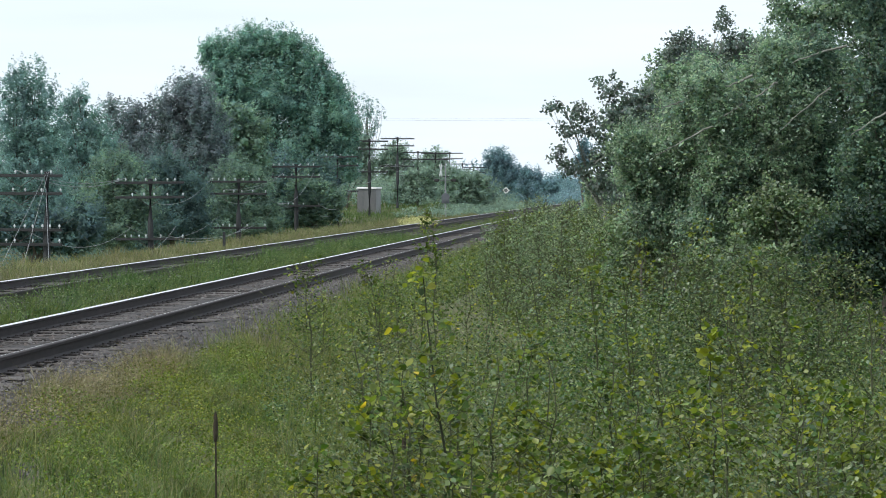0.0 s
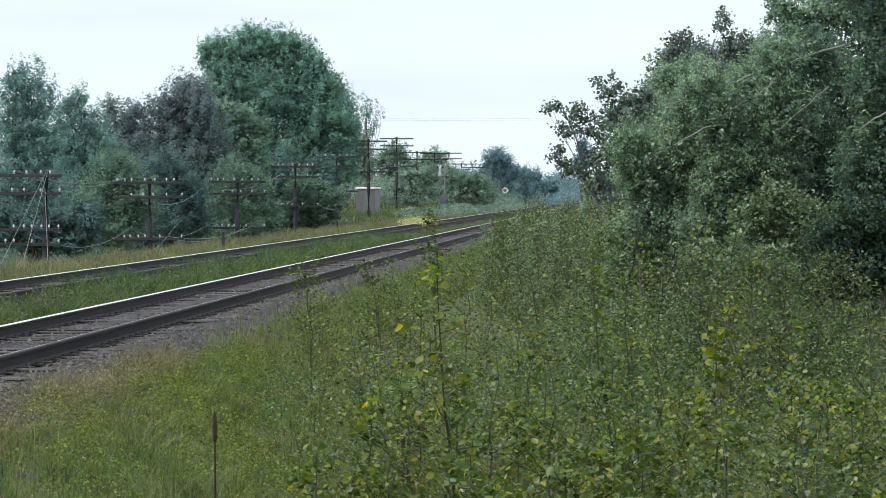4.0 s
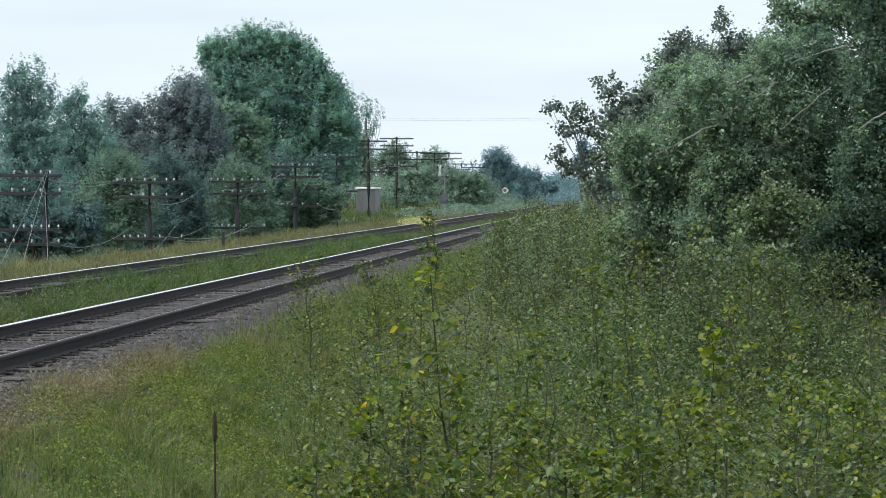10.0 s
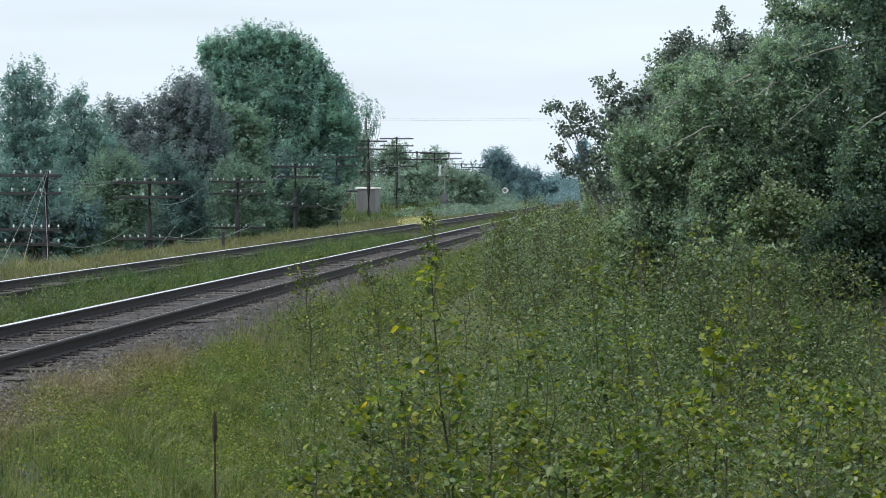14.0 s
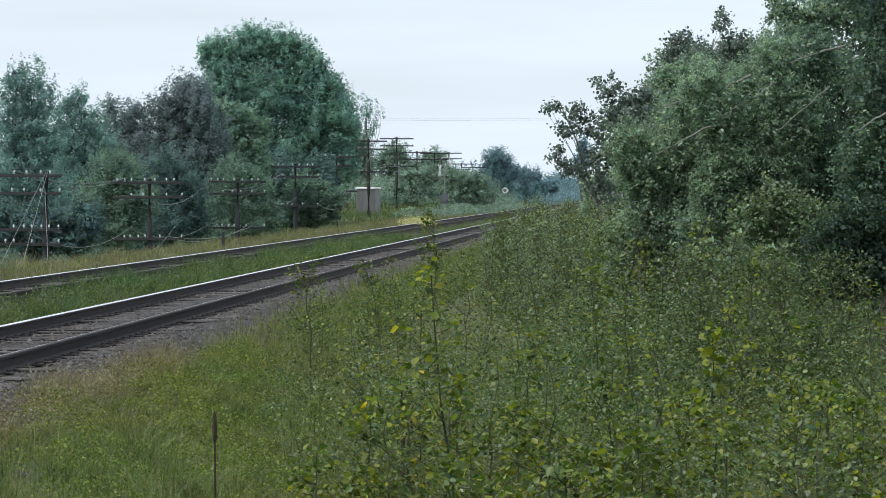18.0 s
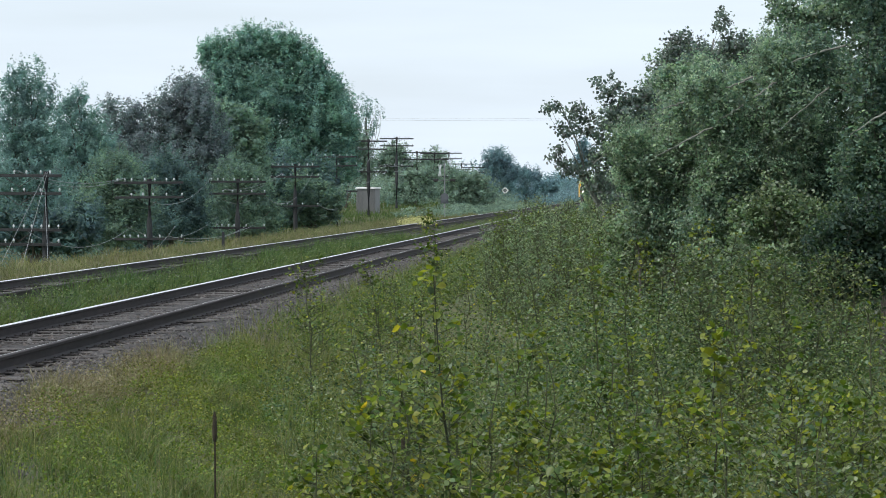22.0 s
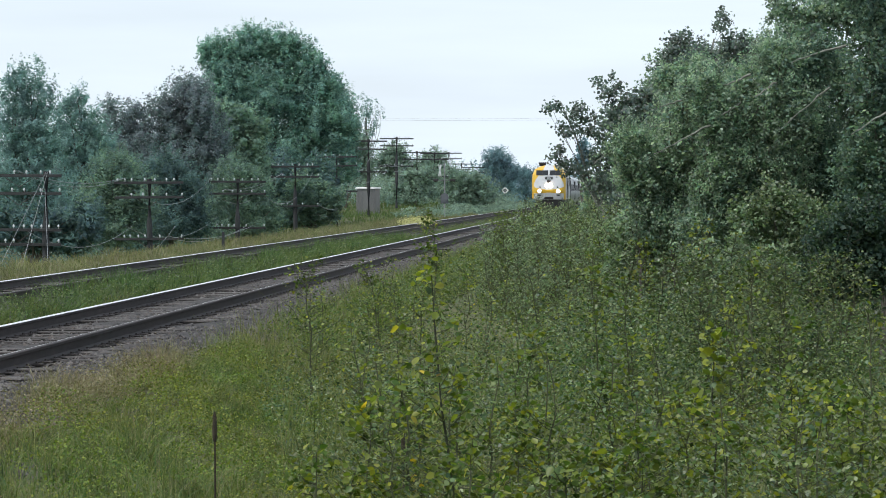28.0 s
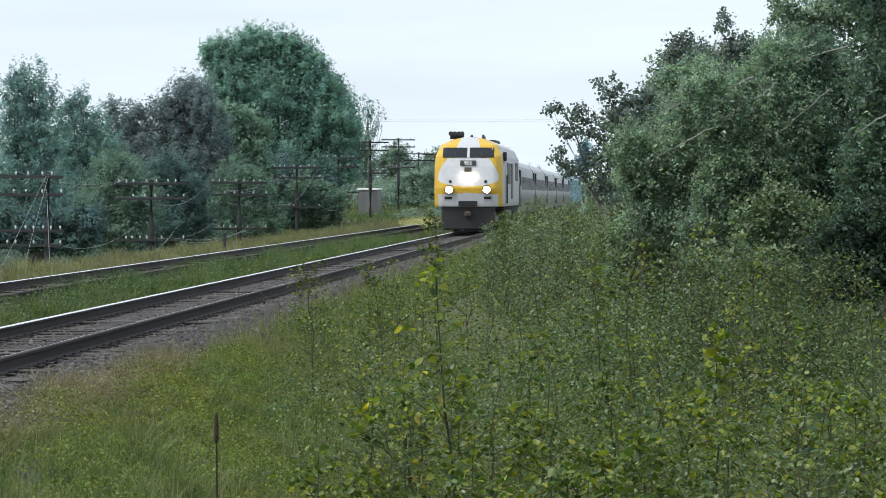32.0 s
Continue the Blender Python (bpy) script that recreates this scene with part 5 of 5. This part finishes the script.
def build_grass():
    rng = np.random.default_rng(51)
    def lay(name, label, n, s0, s1, u0, u1, h, w, mat, power=1.0, lean=0.35, gap=-0.55):
        s = s0 + (s1 - s0) * rng.random(n) ** power
        a = u0(s) if callable(u0) else u0
        b = u1(s) if callable(u1) else u1
        u = a + (b - a) * rng.random(n)
        keep = (np.sin(s * 1.7 + 2 * np.sin(u * 2.3)) * np.cos(u * 2.9 + s * 0.6) + rng.normal(0, 0.5, n)) > gap
        s, u = s[keep], u[keep]
        tuft = 0.72 + 0.5 * np.sin(s * 0.83 + 2.2 * np.sin(u * 1.9)) * np.cos(u * 2.3 + s * 0.41)
        me = blades_mesh(name, to_world(s, u, land(s, u)), h * tuft, w, rng, lean, s1 <= 40)
        tagged(mesh_part(name, me, mat, None), label, "grass", kind="stuff")
    lay("meadow_grass", "green grass on the slope below the ballast", 52000, 14, 40, 1.9, lambda s: weed_edge(s) + 1.2, 0.27, 0.006, L_GRASS, 0.9, 0.9)
    lay("meadow_grass", "lush green grass in the meadow", 18000, 14, 36, 2.3, lambda s: weed_edge(s) + 1.2, 0.22, 0.008, L_GRASS2, 0.9, 0.9)
    lay("dry_grass", "pale dry grass along the edge of the ballast", 10000, 21, 35, 1.7, lambda s: 2.4 + 0.0 * s, 0.38, 0.007, L_STRAW, 0.9, 0.6)
    lay("edge_grass", "green grass along the edge of the ballast", 18000, 38, 110, 1.8, 3.5, 0.5, 0.012, L_GRASS, 0.9, 0.6)
    n = 8000
    s = 21 + 14 * rng.random(n)
    u = 1.65 + 0.8 * rng.random(n)
    me = leaves_mesh("seed_heads", to_world(s, u, land(s, u) + 0.12 + 0.26 * rng.random(n)), 0.024, rng)
    tagged(mesh_part("seed_heads", me, L_STRAW, None), "pale seed heads of dry grass at the ballast edge", "grass", kind="stuff")
    lay("track_grass", "lush green grass between the two tracks", 34000, 30, 240, -3.3, -1.65, 0.36, 0.02, L_GRASS2, 1.6, 0.9)
    lay("track_grass", "yellow-green grass between the two tracks", 24000, 30, 240, -3.3, -1.6, 0.34, 0.02, L_GRASS, 1.6, 0.9)
    lay("track_grass", "lush green grass hiding the second track", 34000, 34, 130, -3.4, -1.9, 0.52, 0.018, L_GRASS2, 1.0, 0.8, -9)
    n = 30000
    s = 34 + 90 * rng.random(n) ** 1.2
    u = -3.35 + 1.6 * rng.random(n)
    z = land(s, u) + (0.12 + 0.36 * rng.random(n)) * (0.75 + 0.4 * np.sin(s * 1.3 + 2 * np.sin(u * 2)))
    tagged(mesh_part("track_herbs", leaves_mesh("track_herbs", to_world(s, u, z), 0.045, rng, "tri"), L_SHRUB, None), "leafy green weeds between the two tracks", "weeds", kind="stuff")
    lay("verge_grass", "tall yellowing grass on the verge beyond the tracks", 46000, 50, 300, -10.6, -5.9, 0.36, 0.022, L_SWARD, 1.2, 0.9)
    lay("verge_grass", "dry pale grass on the verge beyond the tracks", 42000, 50, 300, -10.8, -6.2, 0.34, 0.018, L_VERGE, 1.2, 0.8)
    lay("bank_grass", "green grass on the bank around the poles", 26000, 150, 340, -26, -10, 0.5, 0.05, L_GRASS2, 1.0, 0.4)
    lay("hollow_grass", "rank grass in the hollow below the line", 16000, 90, 200, -24, -10.5, 0.7, 0.05, L_GRASS2, 1.0, 0.4)
    lay("dry_grass", "dry stalks scattered through the meadow", 4500, 14, 40, 2.1, lambda s: weed_edge(s) + 1.0, 0.36, 0.004, L_STRAW, 0.9, 0.8)
    # low leafy herbs in the meadow
    n = 78000
    s = 14 + 24 * rng.random(n) ** 0.9
    u = 1.85 + (weed_edge(s) - 0.25) * rng.random(n)
    z = land(s, u) + 0.32 * rng.random(n) ** 0.6 * (0.7 + 0.5 * np.sin(s * 2.1 + u) * np.cos(u * 3.3 - s))
    me = leaves_mesh("meadow_herbs", to_world(s, u, z), 0.026, rng)
    tagged(mesh_part("meadow_herbs", me, L_HERB, None), "low leafy herbs carpeting the grassy slope", "herbs", kind="stuff")
    # pale flowering weeds beside the second track
    n = 2600
    c = rng.normal(0, 1, (n, 3)) * np.array([0.45, 3.0, 0.14]) + np.array([-1.60, 181.0, 0.02])
    tagged(mesh_part("pale_weeds", leaves_mesh("pale_weeds", c, 0.09, rng), L_CREAM, None), "clump of pale flowering weeds beside the second track", "weeds", kind="stuff")


build_grass()


def build_mullein():
    for x, y, h in ((-1.50, 20.0, 0.72), (-1.24, 20.3, 0.35), (-0.28, 21.5, 0.66)):
        st = new("mullein_stalk")
        z0 = ground_at(x, y)
        st.location = (x, y, z0)
        top = (1.70 - 0.0717 * y) - z0 if h == 0.72 else h
        bm = bmesh.new()
        tube(bm, [(0, 0, -0.05), (0.003, 0, top * 0.5), (0, 0, top)], [0.009, 0.007, 0.006], 7)
        part("stalk", bm, M_SEED, st)
        bm = bmesh.new()
        tube(bm, [(0, 0, top - 0.20), (0, 0, top - 0.18), (0, 0, top - 0.1), (0, 0, top - 0.02), (0, 0, top)], [0.006, 0.014, 0.016, 0.012, 0.003], 9)
        part("seed_spike", bm, M_SEED, st, "dark dead seed spike")
        tagged(st, "dead brown mullein stalk standing in the grass", "plant", "mullein stalks")


build_mullein()


# ---- the train ----
M_YELLOW = surf_mat("yellow_paint", (0.56, 0.345, 0.03), (0.62, 0.395, 0.04), 0.8, 0.35, 0.0, 0.02)
M_SILVER = surf_mat("silver_grey_paint", (0.50, 0.51, 0.52), (0.58, 0.59, 0.60), 0.8, 0.35, 0.25, 0.02)
M_SIDE = surf_mat("brushed_grey_side", (0.30, 0.31, 0.315), (0.40, 0.405, 0.41), 0.9, 0.4, 0.3, 0.03, (1, 0.3, 2))
M_COACH = surf_mat("coach_grey_paint", (0.15, 0.16, 0.165), (0.20, 0.21, 0.215), 0.8, 0.35, 0.3, 0.02)
M_COACHROOF = surf_mat("coach_roof", (0.42, 0.44, 0.45), (0.52, 0.53, 0.54), 0.8, 0.45, 0.2, 0.02)
m_, n_, l_, b_ = node_mat("dark_glass")
b_.inputs["Base Color"].default_value = (0.02, 0.022, 0.026, 1)
b_.inputs["Roughness"].default_value = 0.12
b_.inputs["Specular IOR Level"].default_value = 0.3
M_GLASS = m_
M_COACHGLASS = surf_mat("tinted_coach_glass", (0.02, 0.021, 0.023), (0.03, 0.031, 0.033), 1.0, 0.4, 0.0, 0.0, spec=0.15)
M_LAMP = glow_mat("headlamp_glow", (1.0, 0.84, 0.62), 30.0)
M_NUMBER = glow_mat("number_white", (0.75, 0.78, 0.8), 0.0)


def hull(z):
    """Half width of the body and set-back of its front at height z."""
    hw = float(np.interp(z, [0.95, 1.3, 3.0, 3.5, 3.97, 4.22, 4.33], [1.50, 1.54, 1.54, 1.50, 1.28, 0.80, 0.30]))
    back = float(np.interp(z, [0.95, 1.2, 2.0, 3.0, 3.42, 3.95, 4.33], [0.25, 0.08, 0.0, 0.22, 0.36, 0.85, 1.7]))
    return hw, back


def front_y(x, z):
    hw, back = hull(z)
    k = min(1.0, abs(x) / hw)
    return back + 0.10 * k * k + 0.42 * max(0.0, (k - 0.72) / 0.28) ** 2


def mask(x, z):
    """True where the nose is silver, not yellow: a roof stripe, the bar between the windshields, a shield below them, the foot of the nose."""
    a = abs(x)
    if z > 3.80:
        return a < 0.36 + (4.33 - z) * 0.35
    if z > 3.36:
        return a < 0.56
    if z > 2.42:
        return a < 0.92 + 0.46 * math.sin(math.pi / 2 * (3.36 - z) / 0.94)
    if z > 2.08:
        k = (2.42 - z) / 0.34
        return a < 1.38 * math.sqrt(max(0.0, 1 - k * k))
    if z > 1.72 + 0.06 * math.cos(1.2 * x):
        return False
    return a < 1.36


def build_locomotive():
    loco = new("diesel_locomotive")
    L = 21.0
    zs = np.concatenate([np.linspace(1.17, 3.36, 64)[:-1], np.linspace(3.36, 4.33, 32)])
    nx = 91
    bm = bmesh.new()
    rows = []
    for z in zs:
        hw, _ = hull(z)
        row = [bm.verts.new((-hw, L, z))]
        wrap = max(0.95, front_y(hw, z) + 0.12)
        row += [bm.verts.new((-hw, y, z)) for y in (14.0, 7.0, 2.6, wrap)]
        for i in range(nx):
            x = -hw + 2 * hw * i / (nx - 1)
            row.append(bm.verts.new((x, front_y(x, z), z)))
        row += [bm.verts.new((hw, y, z)) for y in (wrap, 2.6, 7.0, 14.0)]
        row.append(bm.verts.new((hw, L, z)))
        rows.append(row)
    for r0, r1 in zip(rows, rows[1:]):
        for i in range(len(r0) - 1):
            f = bm.faces.new((r0[i], r0[i + 1], r1[i + 1], r1[i]))
            c = f.calc_center_median()
            edge = abs(c.x) > hull(c.z)[0] - 0.004
            f.material_index = 2 if edge and c.y > 1.3 and c.z < 3.9 else 1 if (edge and c.y > 2.2) or mask(c.x, c.z) else 0
            f.smooth = True
    bm.faces.new(rows[-1][::-1]).material_index = 1
    bm.faces.new([r[0] for r in rows] + [r[-1] for r in rows[::-1]]).material_index = 1
    part("body", bm, [M_YELLOW, M_SILVER, M_SIDE], loco, "yellow and silver-grey streamlined body")

    def panel(name, x0, x1, z0, z1, proud, mat, label="", parent=loco, nseg=6, slant=0.0):
        """A plate that follows the front, proud of it."""
        bm = bmesh.new()
        g = []
        for k in range(5):
            z = z0 + (z1 - z0) * k / 4
            g.append([bm.verts.new((x0 + (x1 - x0) * i / nseg, front_y(x0 + (x1 - x0) * i / nseg, z) - proud, z)) for i in range(nseg + 1)])
        for a, b in zip(g, g[1:]):
            for i in range(nseg):
                bm.faces.new((a[i], a[i + 1], b[i + 1], b[i]))
        r = bmesh.ops.extrude_face_region(bm, geom=bm.faces[:])
        for v in r["geom"]:
            if isinstance(v, bmesh.types.BMVert):
                v.co.y += proud * 0.9
        bmesh.ops.recalc_face_normals(bm, faces=bm.faces[:])
        return part(name, bm, mat, parent, label)

    for s in (-1, 1):
        a, b = (0.06, 1.16) if s > 0 else (-1.16, -0.06)
        w = panel("windshield", a, b, 3.39, 3.84, 0.03, M_GLASS, "dark raked windshield")
        panel("wiper", s * 0.6 - 0.012, s * 0.6 + 0.012, 3.41, 3.66, 0.05, M_BLACK, parent=w)
        # ditch light
        bm = bmesh.new()
        y = front_y(s * 0.85, 1.93)
        rod(bm, (s * 0.85, y + 0.05, 1.93), (s * 0.85, y - 0.10, 1.93), 0.21, 0.21, 16)
        d = part("ditch_light", bm, M_BLACK, loco)
        # lens drawn oversize to take in the lamp's glare
        bm = bmesh.new()
        bmesh.ops.create_uvsphere(bm, u_segments=12, v_segments=8, radius=0.18, matrix=Matrix.Translation((s * 0.85, y - 0.06, 1.93)) @ Matrix.Diagonal((1, 0.5, 1, 1)))
        part("lens", bm, M_LAMP, d, "glowing lens")
        bm = bmesh.new()
        rod(bm, (s * 0.80, front_y(s * 0.80, 2.30) + 0.05, 2.30), (s * 0.80, front_y(s * 0.80, 2.30) - 0.05, 2.30), 0.07, 0.07, 10)
        part("marker_light", bm, M_BLACK, loco)
        panel("step_well", min(s * 0.72, s * 1.05), max(s * 0.72, s * 1.05), 1.50, 1.62, 0.03, M_BLACK)
        # side: cab window, door, vents, grab rails
        for (y0, y1, z0, z1, nm, mt) in ((2.0, 2.9, 3.05, 3.6, "side_window", M_GLASS), (3.4, 4.1, 1.3, 3.3, "cab_door", M_SIDE), (6.0, 9.5, 2.2, 3.2, "radiator_grille", M_BLACK),
                                         (10.5, 12.5, 1.5, 3.2, "side_panel", M_BLACK), (16.0, 19.0, 2.4, 3.3, "radiator_grille", M_BLACK)):
            bm = bmesh.new()
            box(bm, s * 1.53 - 0.03, s * 1.53 + 0.03, y0, y1, z0, z1, 0.008)
            part(nm, bm, mt, loco)
        for y in (3.3, 4.2):
            bm = bmesh.new()
            rod(bm, (s * 1.62, y, 1.3), (s * 1.62, y, 2.6), 0.02, 0.02, 6)
            part("grab_rail", bm, M_BLACK, loco)
        bm = bmesh.new()
        box(bm, s * 1.52 - 0.03, s * 1.52 + 0.15, 2.05, 2.18, 3.25, 3.65, 0.01)
        part("mirror", bm, M_BLACK, loco)
    # headlamps and number box
    for x in (-0.15, 0.15):
        # sphere enlarged beyond the bulb, its glare is built into the shape
        bm = bmesh.new()
        y = front_y(x, 2.44)
        bmesh.ops.create_uvsphere(bm, u_segments=14, v_segments=8, radius=0.19, matrix=Matrix.Translation((x, y - 0.03, 2.44)) @ Matrix.Diagonal((1, 0.5, 1, 1)))
        part("headlamp", bm, M_LAMP, loco, "glowing headlamp")
    panel("lamp_surround", -0.30, 0.30, 2.29, 2.60, 0.02, M_SILVER)
    box_ = panel("number_box", -0.36, 0.36, 3.02, 3.25, 0.05, M_BLACK, "black number box")
    t = bpy.data.curves.new("road_number", "FONT")
    t.body, t.size, t.align_x, t.extrude = "905", 0.24, "CENTER", 0.004
    tmp = new("tmp_text", t)
    dg = bpy.context.evaluated_depsgraph_get()
    me = bpy.data.meshes.new_from_object(tmp.evaluated_get(dg))
    bpy.data.objects.remove(tmp)
    num = mesh_part("road_number", me, M_NUMBER, box_, "white road number")
    num.matrix_basis = pose(0, front_y(0, 3.06) - 0.062, 3.06, 90 - 24, 0, 0)
    panel("horn_cover", -0.16, 0.16, 2.74, 2.94, 0.06, M_PLATE)
    panel("anticlimber", -0.42, 0.42, 1.19, 1.42, 0.12, M_BLACK)
    # pilot
    bm = bmesh.new()
    box(bm, -1.2, 1.2, 0.25, 1.0, 0.12, 1.22, 0.06)
    part("pilot", bm, M_BLACK, loco, "black pilot plate")
    bm = bmesh.new()
    box(bm, -0.15, 0.15, -0.35, 0.4, 0.72, 0.95, 0.05)
    part("coupler", bm, M_PLATE, loco)
    # roof: horns, antennas, fans
    bm = bmesh.new()
    for dx, dy, ln in ((-0.9, 2.3, 0.5), (-0.72, 2.2, 0.62), (-0.54, 2.3, 0.55), (-0.38, 2.25, 0.42)):
        rod(bm, (dx, dy + ln, 4.52), (dx, dy, 4.50), 0.03, 0.10, 10)
        rod(bm, (dx, dy, 4.50), (dx, dy - 0.03, 4.50), 0.10, 0.105, 10)
    box(bm, -0.95, -0.3, 2.5, 2.6, 4.25, 4.47, 0.01)
    part("air_horn", bm, M_BLACK, loco, "cluster of black air horns")
    for x, y, h in ((0.05, 2.4, 0.12), (0.55, 3.0, 0.14), (0.5, 5.0, 0.1)):
        bm = bmesh.new()
        rod(bm, (x, y, 4.2), (x, y, 4.33 + h), 0.09, 0.05, 8)
        part("antenna", bm, M_PLATE, loco)
    for y in (14.5, 16.3, 18.1):
        bm = bmesh.new()
        rod(bm, (0, y, 4.3), (0, y, 4.42), 0.7, 0.66, 18)
        part("roof_fan", bm, M_BLACK, loco)
    bm = bmesh.new()
    box(bm, -1.42, 1.42, 7.0, 13.5, 0.3, 1.0, 0.1)
    part("fuel_tank", bm, M_BLACK, loco)
    bogies(loco, (4.1, 16.9))
    return tagged(loco, "yellow and silver passenger diesel locomotive with headlights lit", "locomotive")


def bogies(thing, ys):
    for y in ys:
        bm = bmesh.new()
        for s in (-1, 1):
            box(bm, s * 1.08 - 0.07, s * 1.08 + 0.07, y - 1.9, y + 1.9, 0.42, 0.72, 0.03)
        box(bm, -1.1, 1.1, y - 0.2, y + 0.2, 0.45, 0.85, 0.03)
        b = part("bogie", bm, M_BLACK, thing)
        for dy in (-1.35, 1.35):
            for s in (-1, 1):
                bm = bmesh.new()
                rod(bm, (s * 0.70, y + dy, 0.49), (s * 0.82, y + dy, 0.49), 0.49, 0.47, 20)
                rod(bm, (s * 0.66, y + dy, 0.49), (s * 0.70, y + dy, 0.49), 0.52, 0.52, 20)
                part("wheel", bm, M_PLATE, b)


def build_coach():
    car = new("passenger_coach")
    L = 25.7
    prof = [(1.40, 0.75), (1.56, 1.25), (1.59, 1.9), (1.50, 2.7), (1.36, 3.2), (1.10, 3.48), (0.6, 3.64), (0, 3.68)]
    prof = prof + [(-a, z) for a, z in prof[-2::-1]]
    bm = bmesh.new()
    ends = [[bm.verts.new((x, y, z)) for x, z in prof] for y in (0.35, 0.6, L - 0.6, L - 0.35)]
    for r0, r1 in zip(ends, ends[1:]):
        for i in range(len(prof) - 1):
            f = bm.faces.new((r0[i], r1[i], r1[i + 1], r0[i + 1]))
            f.material_index = 1 if 4 <= i <= 9 else 0
            f.smooth = True
    bm.faces.new(ends[0])
    bm.faces.new(ends[-1][::-1])
    bmesh.ops.recalc_face_normals(bm, faces=bm.faces[:])
    part("body", bm, [M_COACH, M_COACHROOF], car, "grey smooth-sided coach body")
    for s in (-1, 1):
        for i in range(13):
            y = 3.0 + i * 1.56
            bm = bmesh.new()
            vs = [(s * (1.585 - 0.0), y, 1.98), (s * 1.585, y + 1.15, 1.98), (s * 1.515, y + 1.15, 2.66), (s * 1.515, y, 2.66)]
            f = bm.faces.new([bm.verts.new((x + s * 0.012, yy, z)) for x, yy, z in vs])
            r = bmesh.ops.extrude_face_region(bm, geom=[f])
            for v in r["geom"]:
                if isinstance(v, bmesh.types.BMVert):
                    v.co.x -= s * 0.05
            bmesh.ops.recalc_face_normals(bm, faces=bm.faces[:])
            part("window", bm, M_COACHGLASS, car)
        for y in (1.0, L - 2.0):
            bm = bmesh.new()
            box(bm, s * 1.53 - 0.04, s * 1.53 + 0.05, y, y + 1.0, 1.1, 3.0, 0.01)
            part("door", bm, M_BLACK, car, "dark passenger door")
    for y in (0.05, L - 0.38):
        bm = bmesh.new()
        box(bm, -0.75, 0.75, y, y + 0.33, 1.0, 3.3, 0.05)
        part("gangway", bm, M_BLACK, car, "black rubber gangway")
    bm = bmesh.new()
    box(bm, -1.3, 1.3, 6.5, 19.5, 0.35, 0.8, 0.05)
    part("underframe_box", bm, M_BLACK, car)
    bogies(car, (3.6, L - 3.6))
    return tagged(car, "grey passenger coach with a dark window band", "coach", "coaches of the train")


LOCO = build_locomotive()
COACHES = [build_coach()]
for _k in range(4):
    COACHES.append(copy_thing(COACHES[0], pose(0, 0, 0)))


# ---- what moves ----
FRONT_AT_END, SPEED = 137.5, 35.4


def motions():
    times = [0, 4, 8, 12, 16, 20, 22, 24, 26, 28, 29, 30, 31, 32]
    walk(LOCO, [(t, line_pose(FRONT_AT_END + SPEED * (32 - t), 0)) for t in times])
    for k, c in enumerate(COACHES):
        walk(c, [(t, line_pose(FRONT_AT_END + SPEED * (32 - t) + 21.3 + 25.9 * k, 0)) for t in times])
    # the leaning saplings at the front give in the breeze
    gusts = [(0, 0), (1, 0), (2, 1.2), (3, 2.3), (6, 3.1), (8, 2.9), (10, 1.6), (12, 0.6), (14, 1.8), (17, 1.8), (20, 1.5), (22, 2.2), (25, 3.4), (28, 1.8), (30, 2.9), (32, 2.3)]
    for k, o in enumerate(FRONT):
        m = o.matrix_basis.copy()
        g = (1.0, 0.7, 0.35)[min(k, 2)]
        walk(o, [(t, m @ pose(0, 0, 0, 0, a * g, 0)) for t, a in gusts])
    # the young aspens stir a little
    for k, o in enumerate(WAVING):
        m = o.matrix_basis.copy()
        rows = []
        for i in range(33):
            a = 0.10 * math.sin(0.55 * i + k) + 0.14 * math.sin(1.35 * i + 2.1 * k)
            rows.append((i, m @ pose(0, 0, 0, 0.5 * a, a, 0)))
        walk(o, rows)
    rng = random.Random(9)
    for o in SWAYING:
        m = o.matrix_basis.copy()
        ph, am = rng.uniform(0, 6.28), rng.uniform(0.6, 1.6)
        rows = []
        for i in range(65):
            t = i * 0.5
            a = am * (0.6 * math.sin(0.9 * t + ph) + 0.5 * math.sin(2.3 * t + 2 * ph))
            rows.append((t, Matrix.Translation(m.translation) @ pose(0, 0, 0, 0.4 * a, a, 0) @ Matrix.Translation(-m.translation) @ m))
        walk(o, rows)


motions()
